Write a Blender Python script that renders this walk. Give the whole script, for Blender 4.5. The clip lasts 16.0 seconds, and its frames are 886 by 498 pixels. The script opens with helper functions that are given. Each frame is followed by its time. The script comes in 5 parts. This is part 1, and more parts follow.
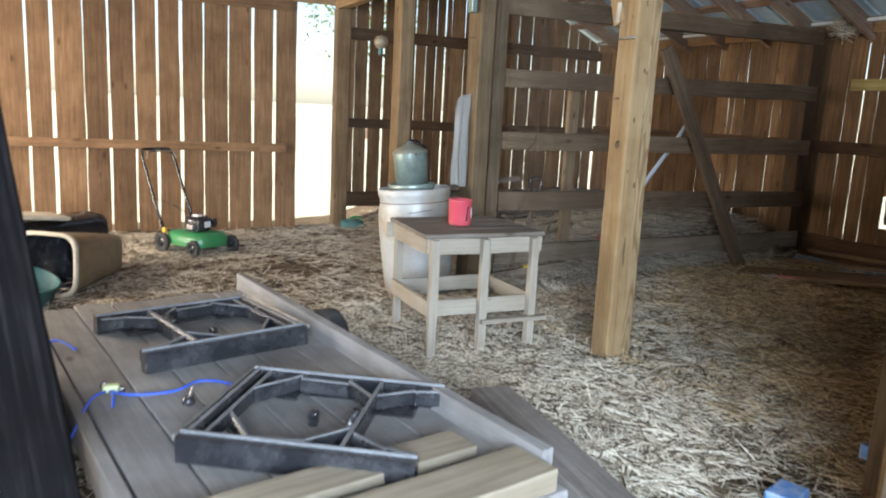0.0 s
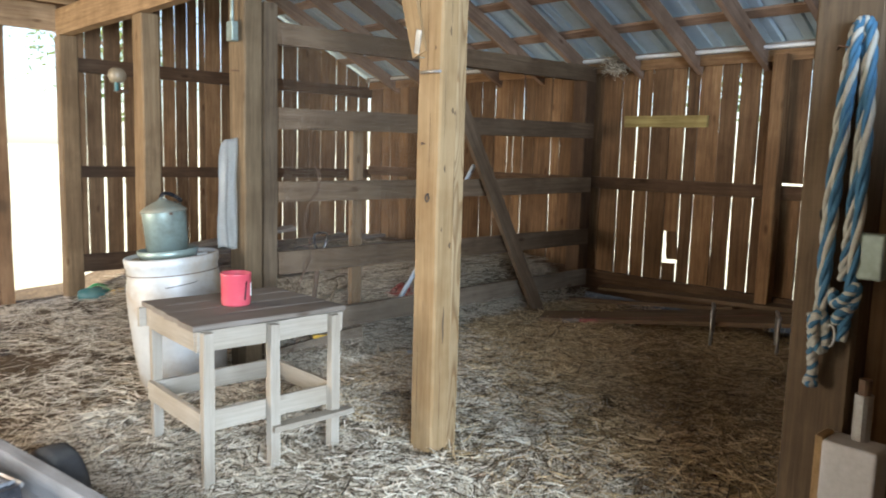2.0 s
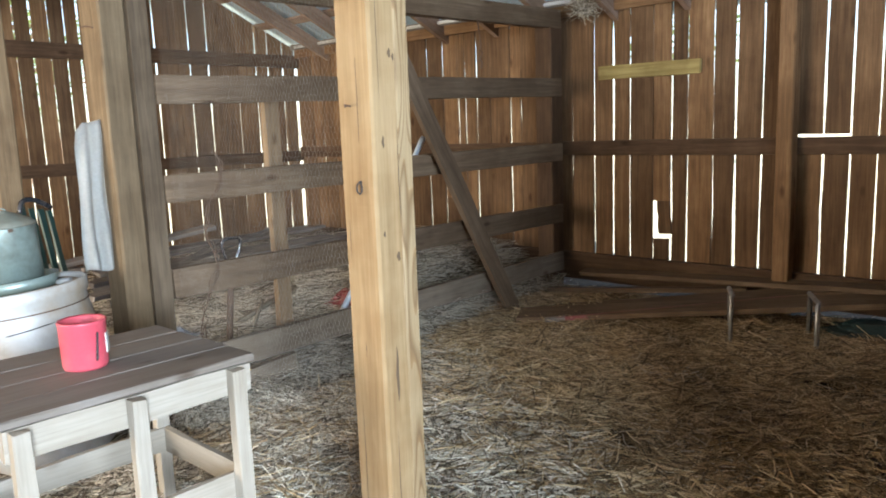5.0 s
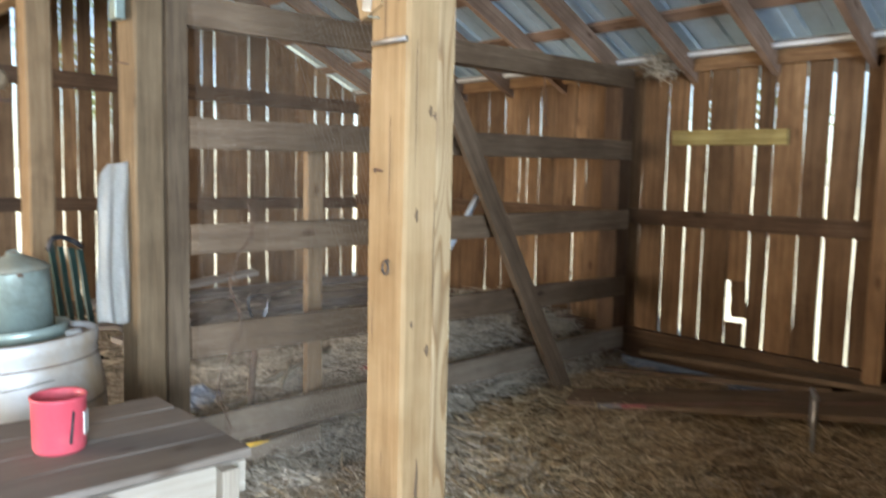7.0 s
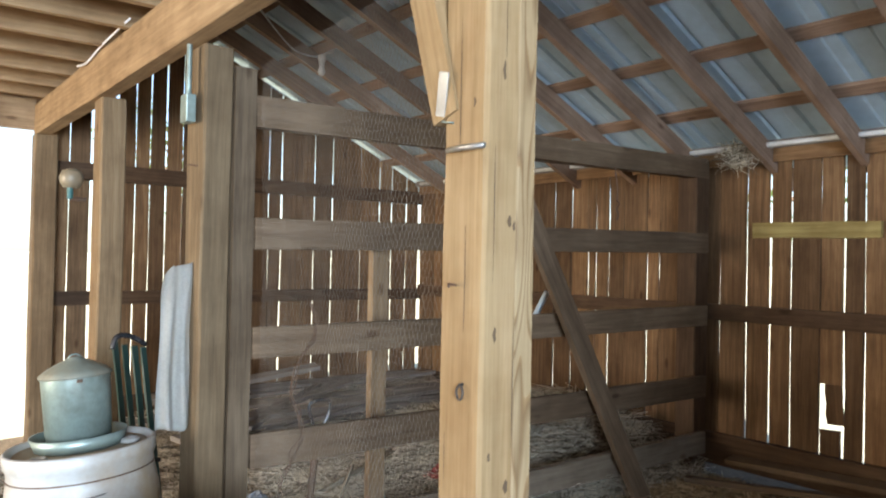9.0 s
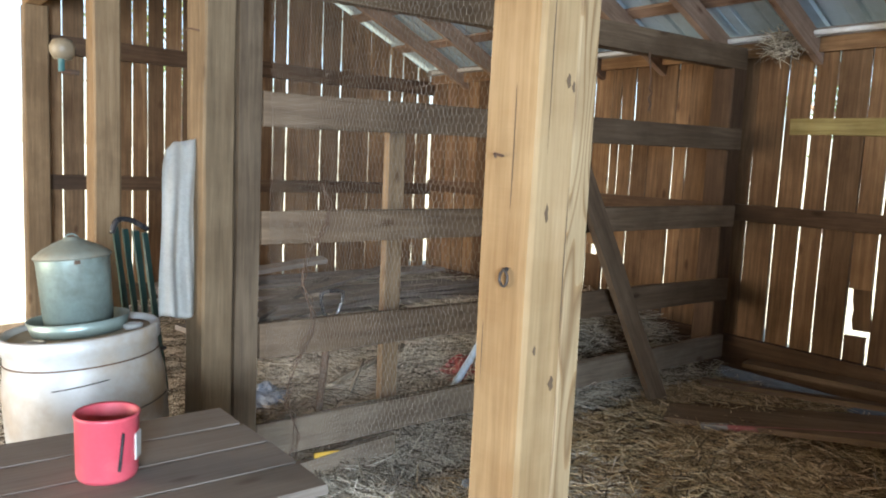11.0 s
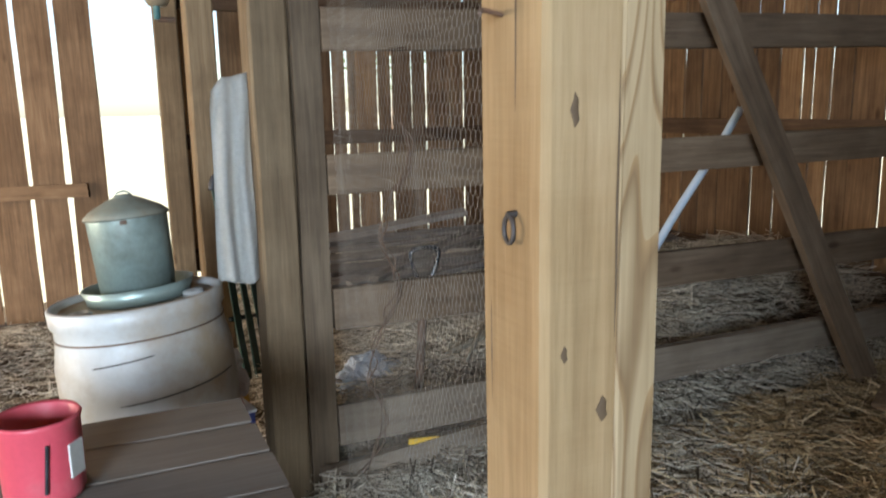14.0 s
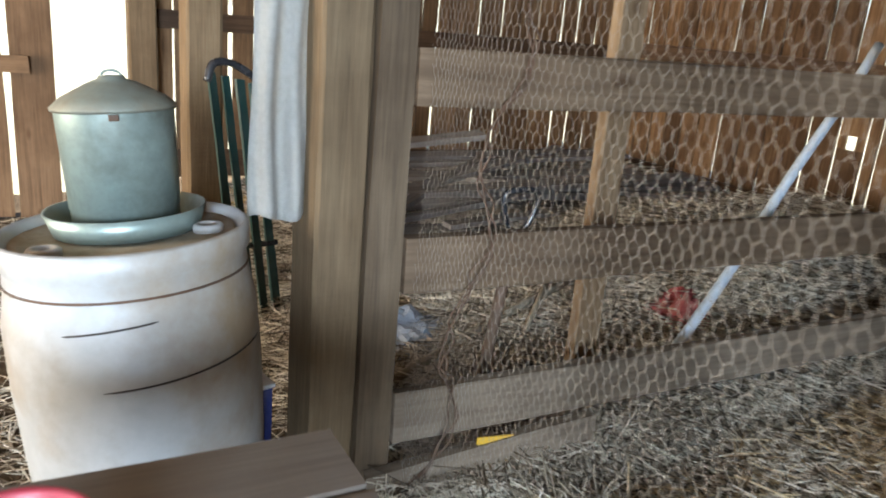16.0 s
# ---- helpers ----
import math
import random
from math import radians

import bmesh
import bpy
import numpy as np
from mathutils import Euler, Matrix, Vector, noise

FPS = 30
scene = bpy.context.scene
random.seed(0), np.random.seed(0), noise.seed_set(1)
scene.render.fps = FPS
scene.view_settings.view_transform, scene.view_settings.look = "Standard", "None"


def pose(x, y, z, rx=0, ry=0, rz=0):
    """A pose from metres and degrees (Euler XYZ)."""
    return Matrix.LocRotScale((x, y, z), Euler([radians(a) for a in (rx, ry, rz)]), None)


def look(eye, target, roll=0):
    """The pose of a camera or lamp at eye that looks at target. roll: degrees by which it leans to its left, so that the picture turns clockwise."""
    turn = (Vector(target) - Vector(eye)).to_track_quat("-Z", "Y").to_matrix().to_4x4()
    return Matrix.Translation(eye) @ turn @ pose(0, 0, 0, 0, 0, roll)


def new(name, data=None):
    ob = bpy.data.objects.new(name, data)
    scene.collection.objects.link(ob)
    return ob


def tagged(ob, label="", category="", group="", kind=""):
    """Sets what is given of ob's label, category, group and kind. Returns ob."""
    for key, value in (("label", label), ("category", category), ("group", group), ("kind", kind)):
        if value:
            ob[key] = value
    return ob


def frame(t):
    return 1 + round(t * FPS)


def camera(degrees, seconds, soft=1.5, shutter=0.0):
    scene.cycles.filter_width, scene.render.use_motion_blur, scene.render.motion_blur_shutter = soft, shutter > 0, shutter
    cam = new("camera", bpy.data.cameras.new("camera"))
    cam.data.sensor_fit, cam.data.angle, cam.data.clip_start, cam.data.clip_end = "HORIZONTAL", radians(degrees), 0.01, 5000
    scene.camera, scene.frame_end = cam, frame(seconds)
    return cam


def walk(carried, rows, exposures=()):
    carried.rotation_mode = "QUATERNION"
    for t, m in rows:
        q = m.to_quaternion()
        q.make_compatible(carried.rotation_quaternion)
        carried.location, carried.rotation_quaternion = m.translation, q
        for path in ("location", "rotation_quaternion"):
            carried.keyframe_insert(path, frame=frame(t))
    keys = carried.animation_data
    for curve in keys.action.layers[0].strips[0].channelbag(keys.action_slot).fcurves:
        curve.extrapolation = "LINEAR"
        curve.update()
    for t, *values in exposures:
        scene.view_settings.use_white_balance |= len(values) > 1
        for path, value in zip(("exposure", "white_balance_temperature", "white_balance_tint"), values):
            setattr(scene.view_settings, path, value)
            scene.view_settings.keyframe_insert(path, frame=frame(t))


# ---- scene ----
cam = camera(61.2, 16.0, soft=1.9, shutter=0.5)
METRES, EYE, TILT, LEAN, TURN = 4.5, 1.3, 0.0, 0.0, -25.5
ROWS = [
    (0.0, 0.0, 0.0, 0.0, 0.53, -10.48, -2.88),
    (0.5, 0.013, 0.0659, 0.0047, -0.08, -9.4, -0.59),
    (1.0, 0.0186, 0.1017, 0.0077, -5.8, -8.31, -1.05),
    (1.5, -0.0018, 0.1362, 0.0106, -13.73, -7.72, -1.68),
    (2.0, -0.0101, 0.177, 0.0128, -17.59, -7.15, -1.62),
    (2.5, 0.0035, 0.2371, 0.0097, -19.16, -6.86, -0.91),
    (3.0, 0.0097, 0.2777, 0.0105, -21.07, -7.21, -0.84),
    (5.5, 0.0802, 0.4153, 0.0057, -21.64, -9.27, 2.24),
    (6.0, 0.0903, 0.4214, 0.007, -21.76, -9.07, 1.34),
    (6.5, 0.0965, 0.4503, 0.0117, -21.1, -8.18, -0.3),
    (7.0, 0.1052, 0.4739, 0.0202, -16.88, -5.47, -1.34),
    (7.5, 0.1314, 0.5006, 0.0353, -10.91, 1.0, -0.82),
    (8.0, 0.1367, 0.5058, 0.0401, -10.25, 2.49, -0.36),
    (8.5, 0.1258, 0.503, 0.0417, -11.0, 2.46, -0.93),
    (9.0, 0.1059, 0.5101, 0.0353, -12.29, 0.8, -1.21),
    (9.5, 0.0919, 0.5221, 0.027, -12.68, -1.6, -1.38),
    (10.0, 0.093, 0.5334, 0.0243, -11.42, -3.57, -1.31),
    (12.5, 0.126, 0.6279, 0.0116, -13.56, -9.11, -4.11),
    (13.0, 0.149, 0.6553, 0.009, -5.97, -6.35, -2.14),
    (13.5, 0.1779, 0.6709, 0.003, 0.09, -6.86, -0.06),
    (14.0, 0.1826, 0.6793, 0.0006, 2.07, -10.53, 1.11),
    (14.5, 0.1678, 0.6996, -0.0054, 2.07, -13.31, 0.1),
    (15.0, 0.1327, 0.7391, -0.006, -0.16, -14.64, -2.55),
    (15.5, 0.1004, 0.7724, -0.0098, -1.01, -15.51, -4.6),
    (16.0, 0.0845, 0.8253, -0.0167, -1.47, -16.75, -4.79),
]
EXPOSURES = [(0.0, 1.19), (1.0, 1.38), (2.5, 1.63), (5.5, 1.98), (6.5, 1.98), (8.0, 1.66), (10.0, 1.76), (12.5, 1.78), (13.5, 1.38), (14.0, 1.38), (15.0, 1.63), (16.0, 1.73)]
walk(cam, [(t, pose(0, 0, EYE, TILT, LEAN, TURN) @ pose(METRES * x, METRES * y, METRES * z, 90 + pitch, roll, yaw)) for t, x, y, z, yaw, pitch, roll in ROWS], EXPOSURES)

# ---------- light ----------
SUN_AZ, SUN_EL = -86.0, 62.0          # degrees: from +y towards +x, above the horizon
world = bpy.data.worlds.new("world")
scene.world = world
world.use_nodes = True
wn = world.node_tree.nodes
wl = world.node_tree.links
sky = wn.new("ShaderNodeTexSky")
sky.sky_type = 'NISHITA'
sky.sun_disc = False
sky.sun_elevation = radians(SUN_EL)
sky.sun_rotation = radians(SUN_AZ)
wn["Background"].inputs["Strength"].default_value = 0.13
wl.new(sky.outputs[0], wn["Background"].inputs["Color"])
sun = new("sun", bpy.data.lights.new("sun", 'SUN'))
sun.data.energy = 5.0
sun.data.angle = radians(0.5)
sun.data.color = (1.0, 0.94, 0.84)
az, el = radians(SUN_AZ), radians(SUN_EL)
sun.matrix_basis = look((math.sin(az) * math.cos(el) * 30, math.cos(az) * math.cos(el) * 30, math.sin(el) * 30), (0, 0, 0))


def opening_lamp(name, eye, target, wide, high, watts, color):
    """An area lamp of that size, in place of daylight through an opening."""
    ob = new(name, bpy.data.lights.new(name, 'AREA'))
    ob.data.shape = 'RECTANGLE'
    ob.data.size, ob.data.size_y, ob.data.energy, ob.data.color = wide, high, watts, color
    ob.matrix_basis = look(eye, target)


opening_lamp("entrance_daylight", (-0.55, -2.25, 1.75), (0.25, 0.4, 0.75), 2.4, 2.1, 480.0, (0.67, 0.82, 1.0))
# added fill: no opening is seen here; it brightens the straw near the door
opening_lamp("side_daylight", (-2.62, 6.0, 1.2), (0.0, 6.0, 0.3), 2.8, 2.1, 145.0, (1.0, 0.87, 0.70))


# ---------- materials ----------
def node_mat(name):
    m = bpy.data.materials.new(name)
    m.use_nodes = True
    nt = m.node_tree
    return m, nt, nt.nodes["Principled BSDF"]


def ramp(nt, fac, stops):
    r = nt.nodes.new("ShaderNodeValToRGB")
    while len(r.color_ramp.elements) < len(stops):
        r.color_ramp.elements.new(0.5)
    for e, (p, c) in zip(r.color_ramp.elements, stops):
        e.position = p
        e.color = (*c, 1)
    nt.links.new(fac, r.inputs[0])
    return r.outputs[0]


def mixed(nt, fac, a, b, blend='MIX'):
    n = nt.nodes.new("ShaderNodeMix")
    n.data_type = 'RGBA'
    n.blend_type = blend
    for sock, v in ((n.inputs[0], fac), (n.inputs[6], a), (n.inputs[7], b)):
        if isinstance(v, (int, float)):
            sock.default_value = v
        elif isinstance(v, tuple):
            sock.default_value = (*v, 1)
        else:
            nt.links.new(v, sock)
    return n.outputs[2]


def noise_tex(nt, vec, scale, detail=5.0, rough=0.6, distort=0.0):
    n = nt.nodes.new("ShaderNodeTexNoise")
    n.inputs["Scale"].default_value = scale
    n.inputs["Detail"].default_value = detail
    n.inputs["Roughness"].default_value = rough
    n.inputs["Distortion"].default_value = distort
    nt.links.new(vec, n.inputs["Vector"])
    return n.outputs["Fac"]


def local_coords(nt, scale=(1, 1, 1), random_shift=True):
    """Object coordinates, shifted by the object's own random number, then stretched."""
    tc = nt.nodes.new("ShaderNodeTexCoord")
    out = tc.outputs["Object"]
    if random_shift:
        info = nt.nodes.new("ShaderNodeObjectInfo")
        mul = nt.nodes.new("ShaderNodeVectorMath")
        mul.operation = 'SCALE'
        mul.inputs[0].default_value = (17.3, 9.1, 5.7)
        nt.links.new(info.outputs["Random"], mul.inputs["Scale"])
        add = nt.nodes.new("ShaderNodeVectorMath")
        nt.links.new(out, add.inputs[0])
        nt.links.new(mul.outputs[0], add.inputs[1])
        out = add.outputs[0]
    mp = nt.nodes.new("ShaderNodeMapping")
    mp.inputs["Scale"].default_value = scale
    nt.links.new(out, mp.inputs["Vector"])
    return mp.outputs[0], out


def bump(nt, bsdf, height, strength, dist):
    b = nt.nodes.new("ShaderNodeBump")
    b.inputs["Strength"].default_value = strength
    b.inputs["Distance"].default_value = dist
    nt.links.new(height, b.inputs["Height"])
    nt.links.new(b.outputs[0], bsdf.inputs["Normal"])


def wood(name, dark, mid, light, stain=(0.5, 0.45, 0.4), stain_amount=0.6, rough=0.8, rings=0.35, spread=0.35, relief=0.5):
    """Sawn timber, the grain along local x."""
    m, nt, b = node_mat(name)
    stretched, plain = local_coords(nt, (1.6, 26, 26))
    g1 = noise_tex(nt, stretched, 1.6, 7, 0.65, 0.4)
    col = ramp(nt, g1, ((0.2, dark), (0.5, mid), (0.8, light)))
    w = nt.nodes.new("ShaderNodeTexWave")
    w.wave_type = 'BANDS'
    w.bands_direction = 'Y'
    w.inputs["Scale"].default_value = 0.22
    w.inputs["Distortion"].default_value = 14.0
    w.inputs["Detail"].default_value = 2.5
    w.inputs["Detail Scale"].default_value = 0.6
    nt.links.new(stretched, w.inputs["Vector"])
    rr = ramp(nt, w.outputs["Fac"], ((0.0, (0.62, 0.55, 0.48)), (0.35, (1, 1, 1)), (1.0, (1, 1, 1))))
    col = mixed(nt, rings, col, rr, 'MULTIPLY')
    fine_map = nt.nodes.new("ShaderNodeMapping")
    fine_map.inputs["Scale"].default_value = (5, 150, 150)
    nt.links.new(plain, fine_map.inputs["Vector"])
    fibre = ramp(nt, noise_tex(nt, fine_map.outputs[0], 1.0, 4, 0.6), ((0.3, (0.72, 0.68, 0.62)), (0.55, (1, 1, 1)), (0.75, (1.12, 1.1, 1.06))))
    col = mixed(nt, 0.5, col, fibre, 'MULTIPLY')
    s = noise_tex(nt, plain, 3.1, 4, 0.6)
    sr = ramp(nt, s, ((0.38, stain), (0.62, (1, 1, 1))))
    col = mixed(nt, stain_amount, col, sr, 'MULTIPLY')
    kn = nt.nodes.new("ShaderNodeTexVoronoi")
    kn.inputs["Scale"].default_value = 0.9
    km = nt.nodes.new("ShaderNodeMapping")
    km.inputs["Scale"].default_value = (3.0, 7.0, 7.0)
    nt.links.new(plain, km.inputs["Vector"])
    nt.links.new(km.outputs[0], kn.inputs["Vector"])
    kr = ramp(nt, kn.outputs["Distance"], ((0.05, (0.3, 0.2, 0.13)), (0.13, (1, 1, 1))))
    col = mixed(nt, 0.7, col, kr, 'MULTIPLY')
    info = nt.nodes.new("ShaderNodeObjectInfo")
    var = ramp(nt, info.outputs["Random"], ((0.0, (1 - spread, 1 - spread, 1 - spread * 0.95)), (1.0, (1 + spread * 0.4,) * 3)))
    col = mixed(nt, 1.0, col, var, 'MULTIPLY')
    nt.links.new(col, b.inputs["Base Color"])
    b.inputs["Roughness"].default_value = rough
    b.inputs["Specular IOR Level"].default_value = 0.25
    across = nt.nodes.new("ShaderNodeMapping")
    across.inputs["Scale"].default_value = (95, 3, 3)
    nt.links.new(plain, across.inputs["Vector"])
    saw = noise_tex(nt, across.outputs[0], 1.0, 2, 0.5, 0.3)
    both = nt.nodes.new("ShaderNodeMath")
    both.operation = 'MULTIPLY_ADD'
    nt.links.new(saw, both.inputs[0])
    both.inputs[1].default_value = 0.35
    nt.links.new(g1, both.inputs[2])
    bump(nt, b, both.outputs[0], relief, 0.004)
    return m


def painted(name, base, dirt, amount=0.5, rough=0.55, scale=6.0, metallic=0.0, relief=0.1, spec=0.5):
    """A surface with one paint or plastic colour, dirt in patches and fine scuffs."""
    m, nt, b = node_mat(name)
    _, plain = local_coords(nt)
    n1 = noise_tex(nt, plain, scale, 6, 0.65)
    n2 = noise_tex(nt, plain, scale * 9, 4, 0.6)
    f = ramp(nt, n1, ((0.42, (0, 0, 0)), (0.68, (amount,) * 3)))
    col = mixed(nt, f, base, dirt)
    fine = ramp(nt, n2, ((0.3, (0.86, 0.86, 0.86)), (0.6, (1, 1, 1))))
    col = mixed(nt, 0.7, col, fine, 'MULTIPLY')
    nt.links.new(col, b.inputs["Base Color"])
    rr = ramp(nt, n1, ((0.3, (rough * 0.8,) * 3), (0.7, (min(1, rough * 1.3),) * 3)))
    nt.links.new(rr, b.inputs["Roughness"])
    b.inputs["Metallic"].default_value = metallic
    b.inputs["Specular IOR Level"].default_value = spec
    if relief:
        bump(nt, b, n2, relief, 0.003)
    return m


M_wall = wood("barn_board_wood", (0.105, 0.056, 0.027), (0.212, 0.122, 0.06), (0.33, 0.202, 0.105), rings=0.3, spread=0.45)
M_girt = wood("dark_girt_wood", (0.05, 0.028, 0.016), (0.095, 0.055, 0.031), (0.15, 0.092, 0.053), rings=0.15, spread=0.1)
M_door = wood("door_board_wood", (0.10, 0.054, 0.027), (0.20, 0.118, 0.062), (0.265, 0.162, 0.09), rings=0.1, spread=0.3)
M_rail = wood("fence_rail_wood", (0.09, 0.06, 0.037), (0.158, 0.108, 0.068), (0.23, 0.165, 0.108), spread=0.2, rings=0.15)
M_dustyrail = wood("dusty_rail_wood", (0.14, 0.108, 0.078), (0.22, 0.175, 0.13), (0.30, 0.245, 0.185), spread=0.1, rings=0.1)
M_post = wood("yellow_post_wood", (0.22, 0.15, 0.075), (0.29, 0.20, 0.105), (0.355, 0.25, 0.14), stain=(0.66, 0.55, 0.42), stain_amount=0.55, rings=0.3, spread=0.05, relief=0.5)
M_oldpost = wood("old_post_wood", (0.17, 0.11, 0.065), (0.30, 0.205, 0.12), (0.42, 0.30, 0.18), rings=0.35, spread=0.15)
M_darkpost = wood("dull_post_wood", (0.12, 0.078, 0.042), (0.19, 0.128, 0.07), (0.26, 0.18, 0.105), rings=0.2, spread=0.1)
M_greypost = wood("grey_brown_post_wood", (0.06, 0.041, 0.026), (0.112, 0.08, 0.05), (0.17, 0.125, 0.08), rings=0.12, spread=0.1)
M_brownpost = wood("brown_post_wood", (0.095, 0.066, 0.037), (0.15, 0.106, 0.061), (0.21, 0.152, 0.09), rings=0.12, spread=0.1)
M_joist = wood("joist_wood", (0.205, 0.13, 0.066), (0.325, 0.215, 0.117), (0.43, 0.305, 0.172), rings=0.25, spread=0.2)
M_rafter = wood("rafter_wood", (0.21, 0.135, 0.094), (0.32, 0.215, 0.155), (0.42, 0.295, 0.215), rings=0.2, spread=0.25)
M_grey = wood("weathered_grey_wood", (0.14, 0.125, 0.115), (0.24, 0.22, 0.205), (0.35, 0.325, 0.30), rings=0.2, spread=0.2)
M_trailer = wood("trailer_grey_wood", (0.195, 0.19, 0.188), (0.25, 0.245, 0.242), (0.305, 0.30, 0.295), rings=0.05, spread=0.12, stain=(0.6, 0.57, 0.54))
M_pale = wood("pale_new_wood", (0.21, 0.178, 0.13), (0.285, 0.248, 0.188), (0.355, 0.312, 0.24), rings=0.35, spread=0.1, stain=(0.75, 0.72, 0.68))
M_tabletop = wood("dusty_table_wood", (0.155, 0.132, 0.112), (0.185, 0.16, 0.137), (0.215, 0.187, 0.16), rings=0.0, spread=0.08, stain=(0.72, 0.66, 0.58), stain_amount=0.45, rough=0.8, relief=0.15)
M_table = wood("cream_painted_wood", (0.26, 0.225, 0.18), (0.31, 0.275, 0.225), (0.35, 0.315, 0.26), rings=0.03, spread=0.08, stain=(0.72, 0.66, 0.58), stain_amount=0.45, rough=0.65, relief=0.2)


def flat_sawn(name, pale, late):
    """Flat-sawn pine face: long pointed growth rings along local x."""
    m, nt, b = node_mat(name)
    stretched, plain = local_coords(nt, (1.5, 13, 13))
    n = noise_tex(nt, stretched, 0.75, 1.5, 0.45, 0.25)
    mul = nt.nodes.new("ShaderNodeMath")
    mul.operation = 'MULTIPLY'
    mul.inputs[1].default_value = 17.0
    nt.links.new(n, mul.inputs[0])
    saw = nt.nodes.new("ShaderNodeMath")
    saw.operation = 'FRACT'
    nt.links.new(mul.outputs[0], saw.inputs[0])
    col = ramp(nt, saw.outputs[0], ((0.0, pale), (0.55, pale), (0.86, late), (1.0, tuple(c * 1.5 for c in late))))
    fm = nt.nodes.new("ShaderNodeMapping")
    fm.inputs["Scale"].default_value = (5, 150, 150)
    nt.links.new(plain, fm.inputs["Vector"])
    fibre = ramp(nt, noise_tex(nt, fm.outputs[0], 1.0, 4, 0.6), ((0.3, (0.75, 0.72, 0.66)), (0.6, (1, 1, 1))))
    col = mixed(nt, 0.7, col, fibre, 'MULTIPLY')
    dirt = ramp(nt, noise_tex(nt, plain, 3.0, 5, 0.6), ((0.38, (0.68, 0.6, 0.5)), (0.6, (1, 1, 1))))
    col = mixed(nt, 0.6, col, dirt, 'MULTIPLY')
    nt.links.new(col, b.inputs["Base Color"])
    b.inputs["Roughness"].default_value = 0.75
    bump(nt, b, saw.outputs[0], 0.25, 0.002)
    return m


M_flat = flat_sawn("flat_sawn_pine", (0.30, 0.215, 0.118), (0.17, 0.105, 0.048))
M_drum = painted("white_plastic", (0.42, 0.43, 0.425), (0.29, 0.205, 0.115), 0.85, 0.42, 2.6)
M_galv = painted("galvanised_steel", (0.27, 0.345, 0.32), (0.13, 0.14, 0.115), 0.75, 0.42, 6.0, metallic=0.45)
M_roof = painted("roof_steel", (0.46, 0.60, 0.72), (0.36, 0.45, 0.52), 0.6, 0.36, 1.6, metallic=0.3)
M_red = painted("red_plastic", (0.50, 0.065, 0.09), (0.45, 0.17, 0.17), 0.5, 0.45, 9.0)
M_black = painted("black_plastic", (0.016, 0.017, 0.02), (0.075, 0.075, 0.08), 0.5, 0.24, 8.0, spec=0.7)
M_tyre = painted("tyre_rubber", (0.022, 0.022, 0.023), (0.09, 0.085, 0.075), 0.6, 0.8, 10.0)
M_steel = painted("dull_steel", (0.42, 0.42, 0.41), (0.22, 0.16, 0.11), 0.6, 0.42, 14.0, metallic=0.8)
M_rust = painted("rusty_iron", (0.10, 0.065, 0.045), (0.18, 0.09, 0.05), 0.7, 0.7, 20.0, metallic=0.4)
M_iron = painted("dark_iron", (0.022, 0.019, 0.018), (0.05, 0.032, 0.022), 0.5, 0.55, 20.0)
M_green = painted("green_paint", (0.03, 0.22, 0.075), (0.10, 0.14, 0.08), 0.5, 0.35, 12.0)
M_beige = painted("beige_plastic", (0.52, 0.46, 0.36), (0.30, 0.24, 0.17), 0.6, 0.5, 5.0)
M_teal = painted("teal_plastic", (0.018, 0.10, 0.105), (0.15, 0.2, 0.17), 0.5, 0.5, 8.0)
M_cloth = painted("cream_cloth", (0.48, 0.48, 0.45), (0.38, 0.34, 0.28), 0.4, 0.95, 9.0, spec=0.1)
M_blue = painted("blue_cord", (0.035, 0.10, 0.55), (0.05, 0.09, 0.3), 0.3, 0.5, 20.0)
M_white = painted("white_paint", (0.74, 0.74, 0.74), (0.45, 0.42, 0.38), 0.4, 0.5, 8.0)
M_yellow = painted("yellow_plastic", (0.70, 0.42, 0.04), (0.35, 0.22, 0.06), 0.5, 0.45, 10.0)
M_yelwood = wood("yellowed_board_wood", (0.26, 0.20, 0.07), (0.36, 0.28, 0.11), (0.46, 0.37, 0.16), rings=0.2, spread=0.05)


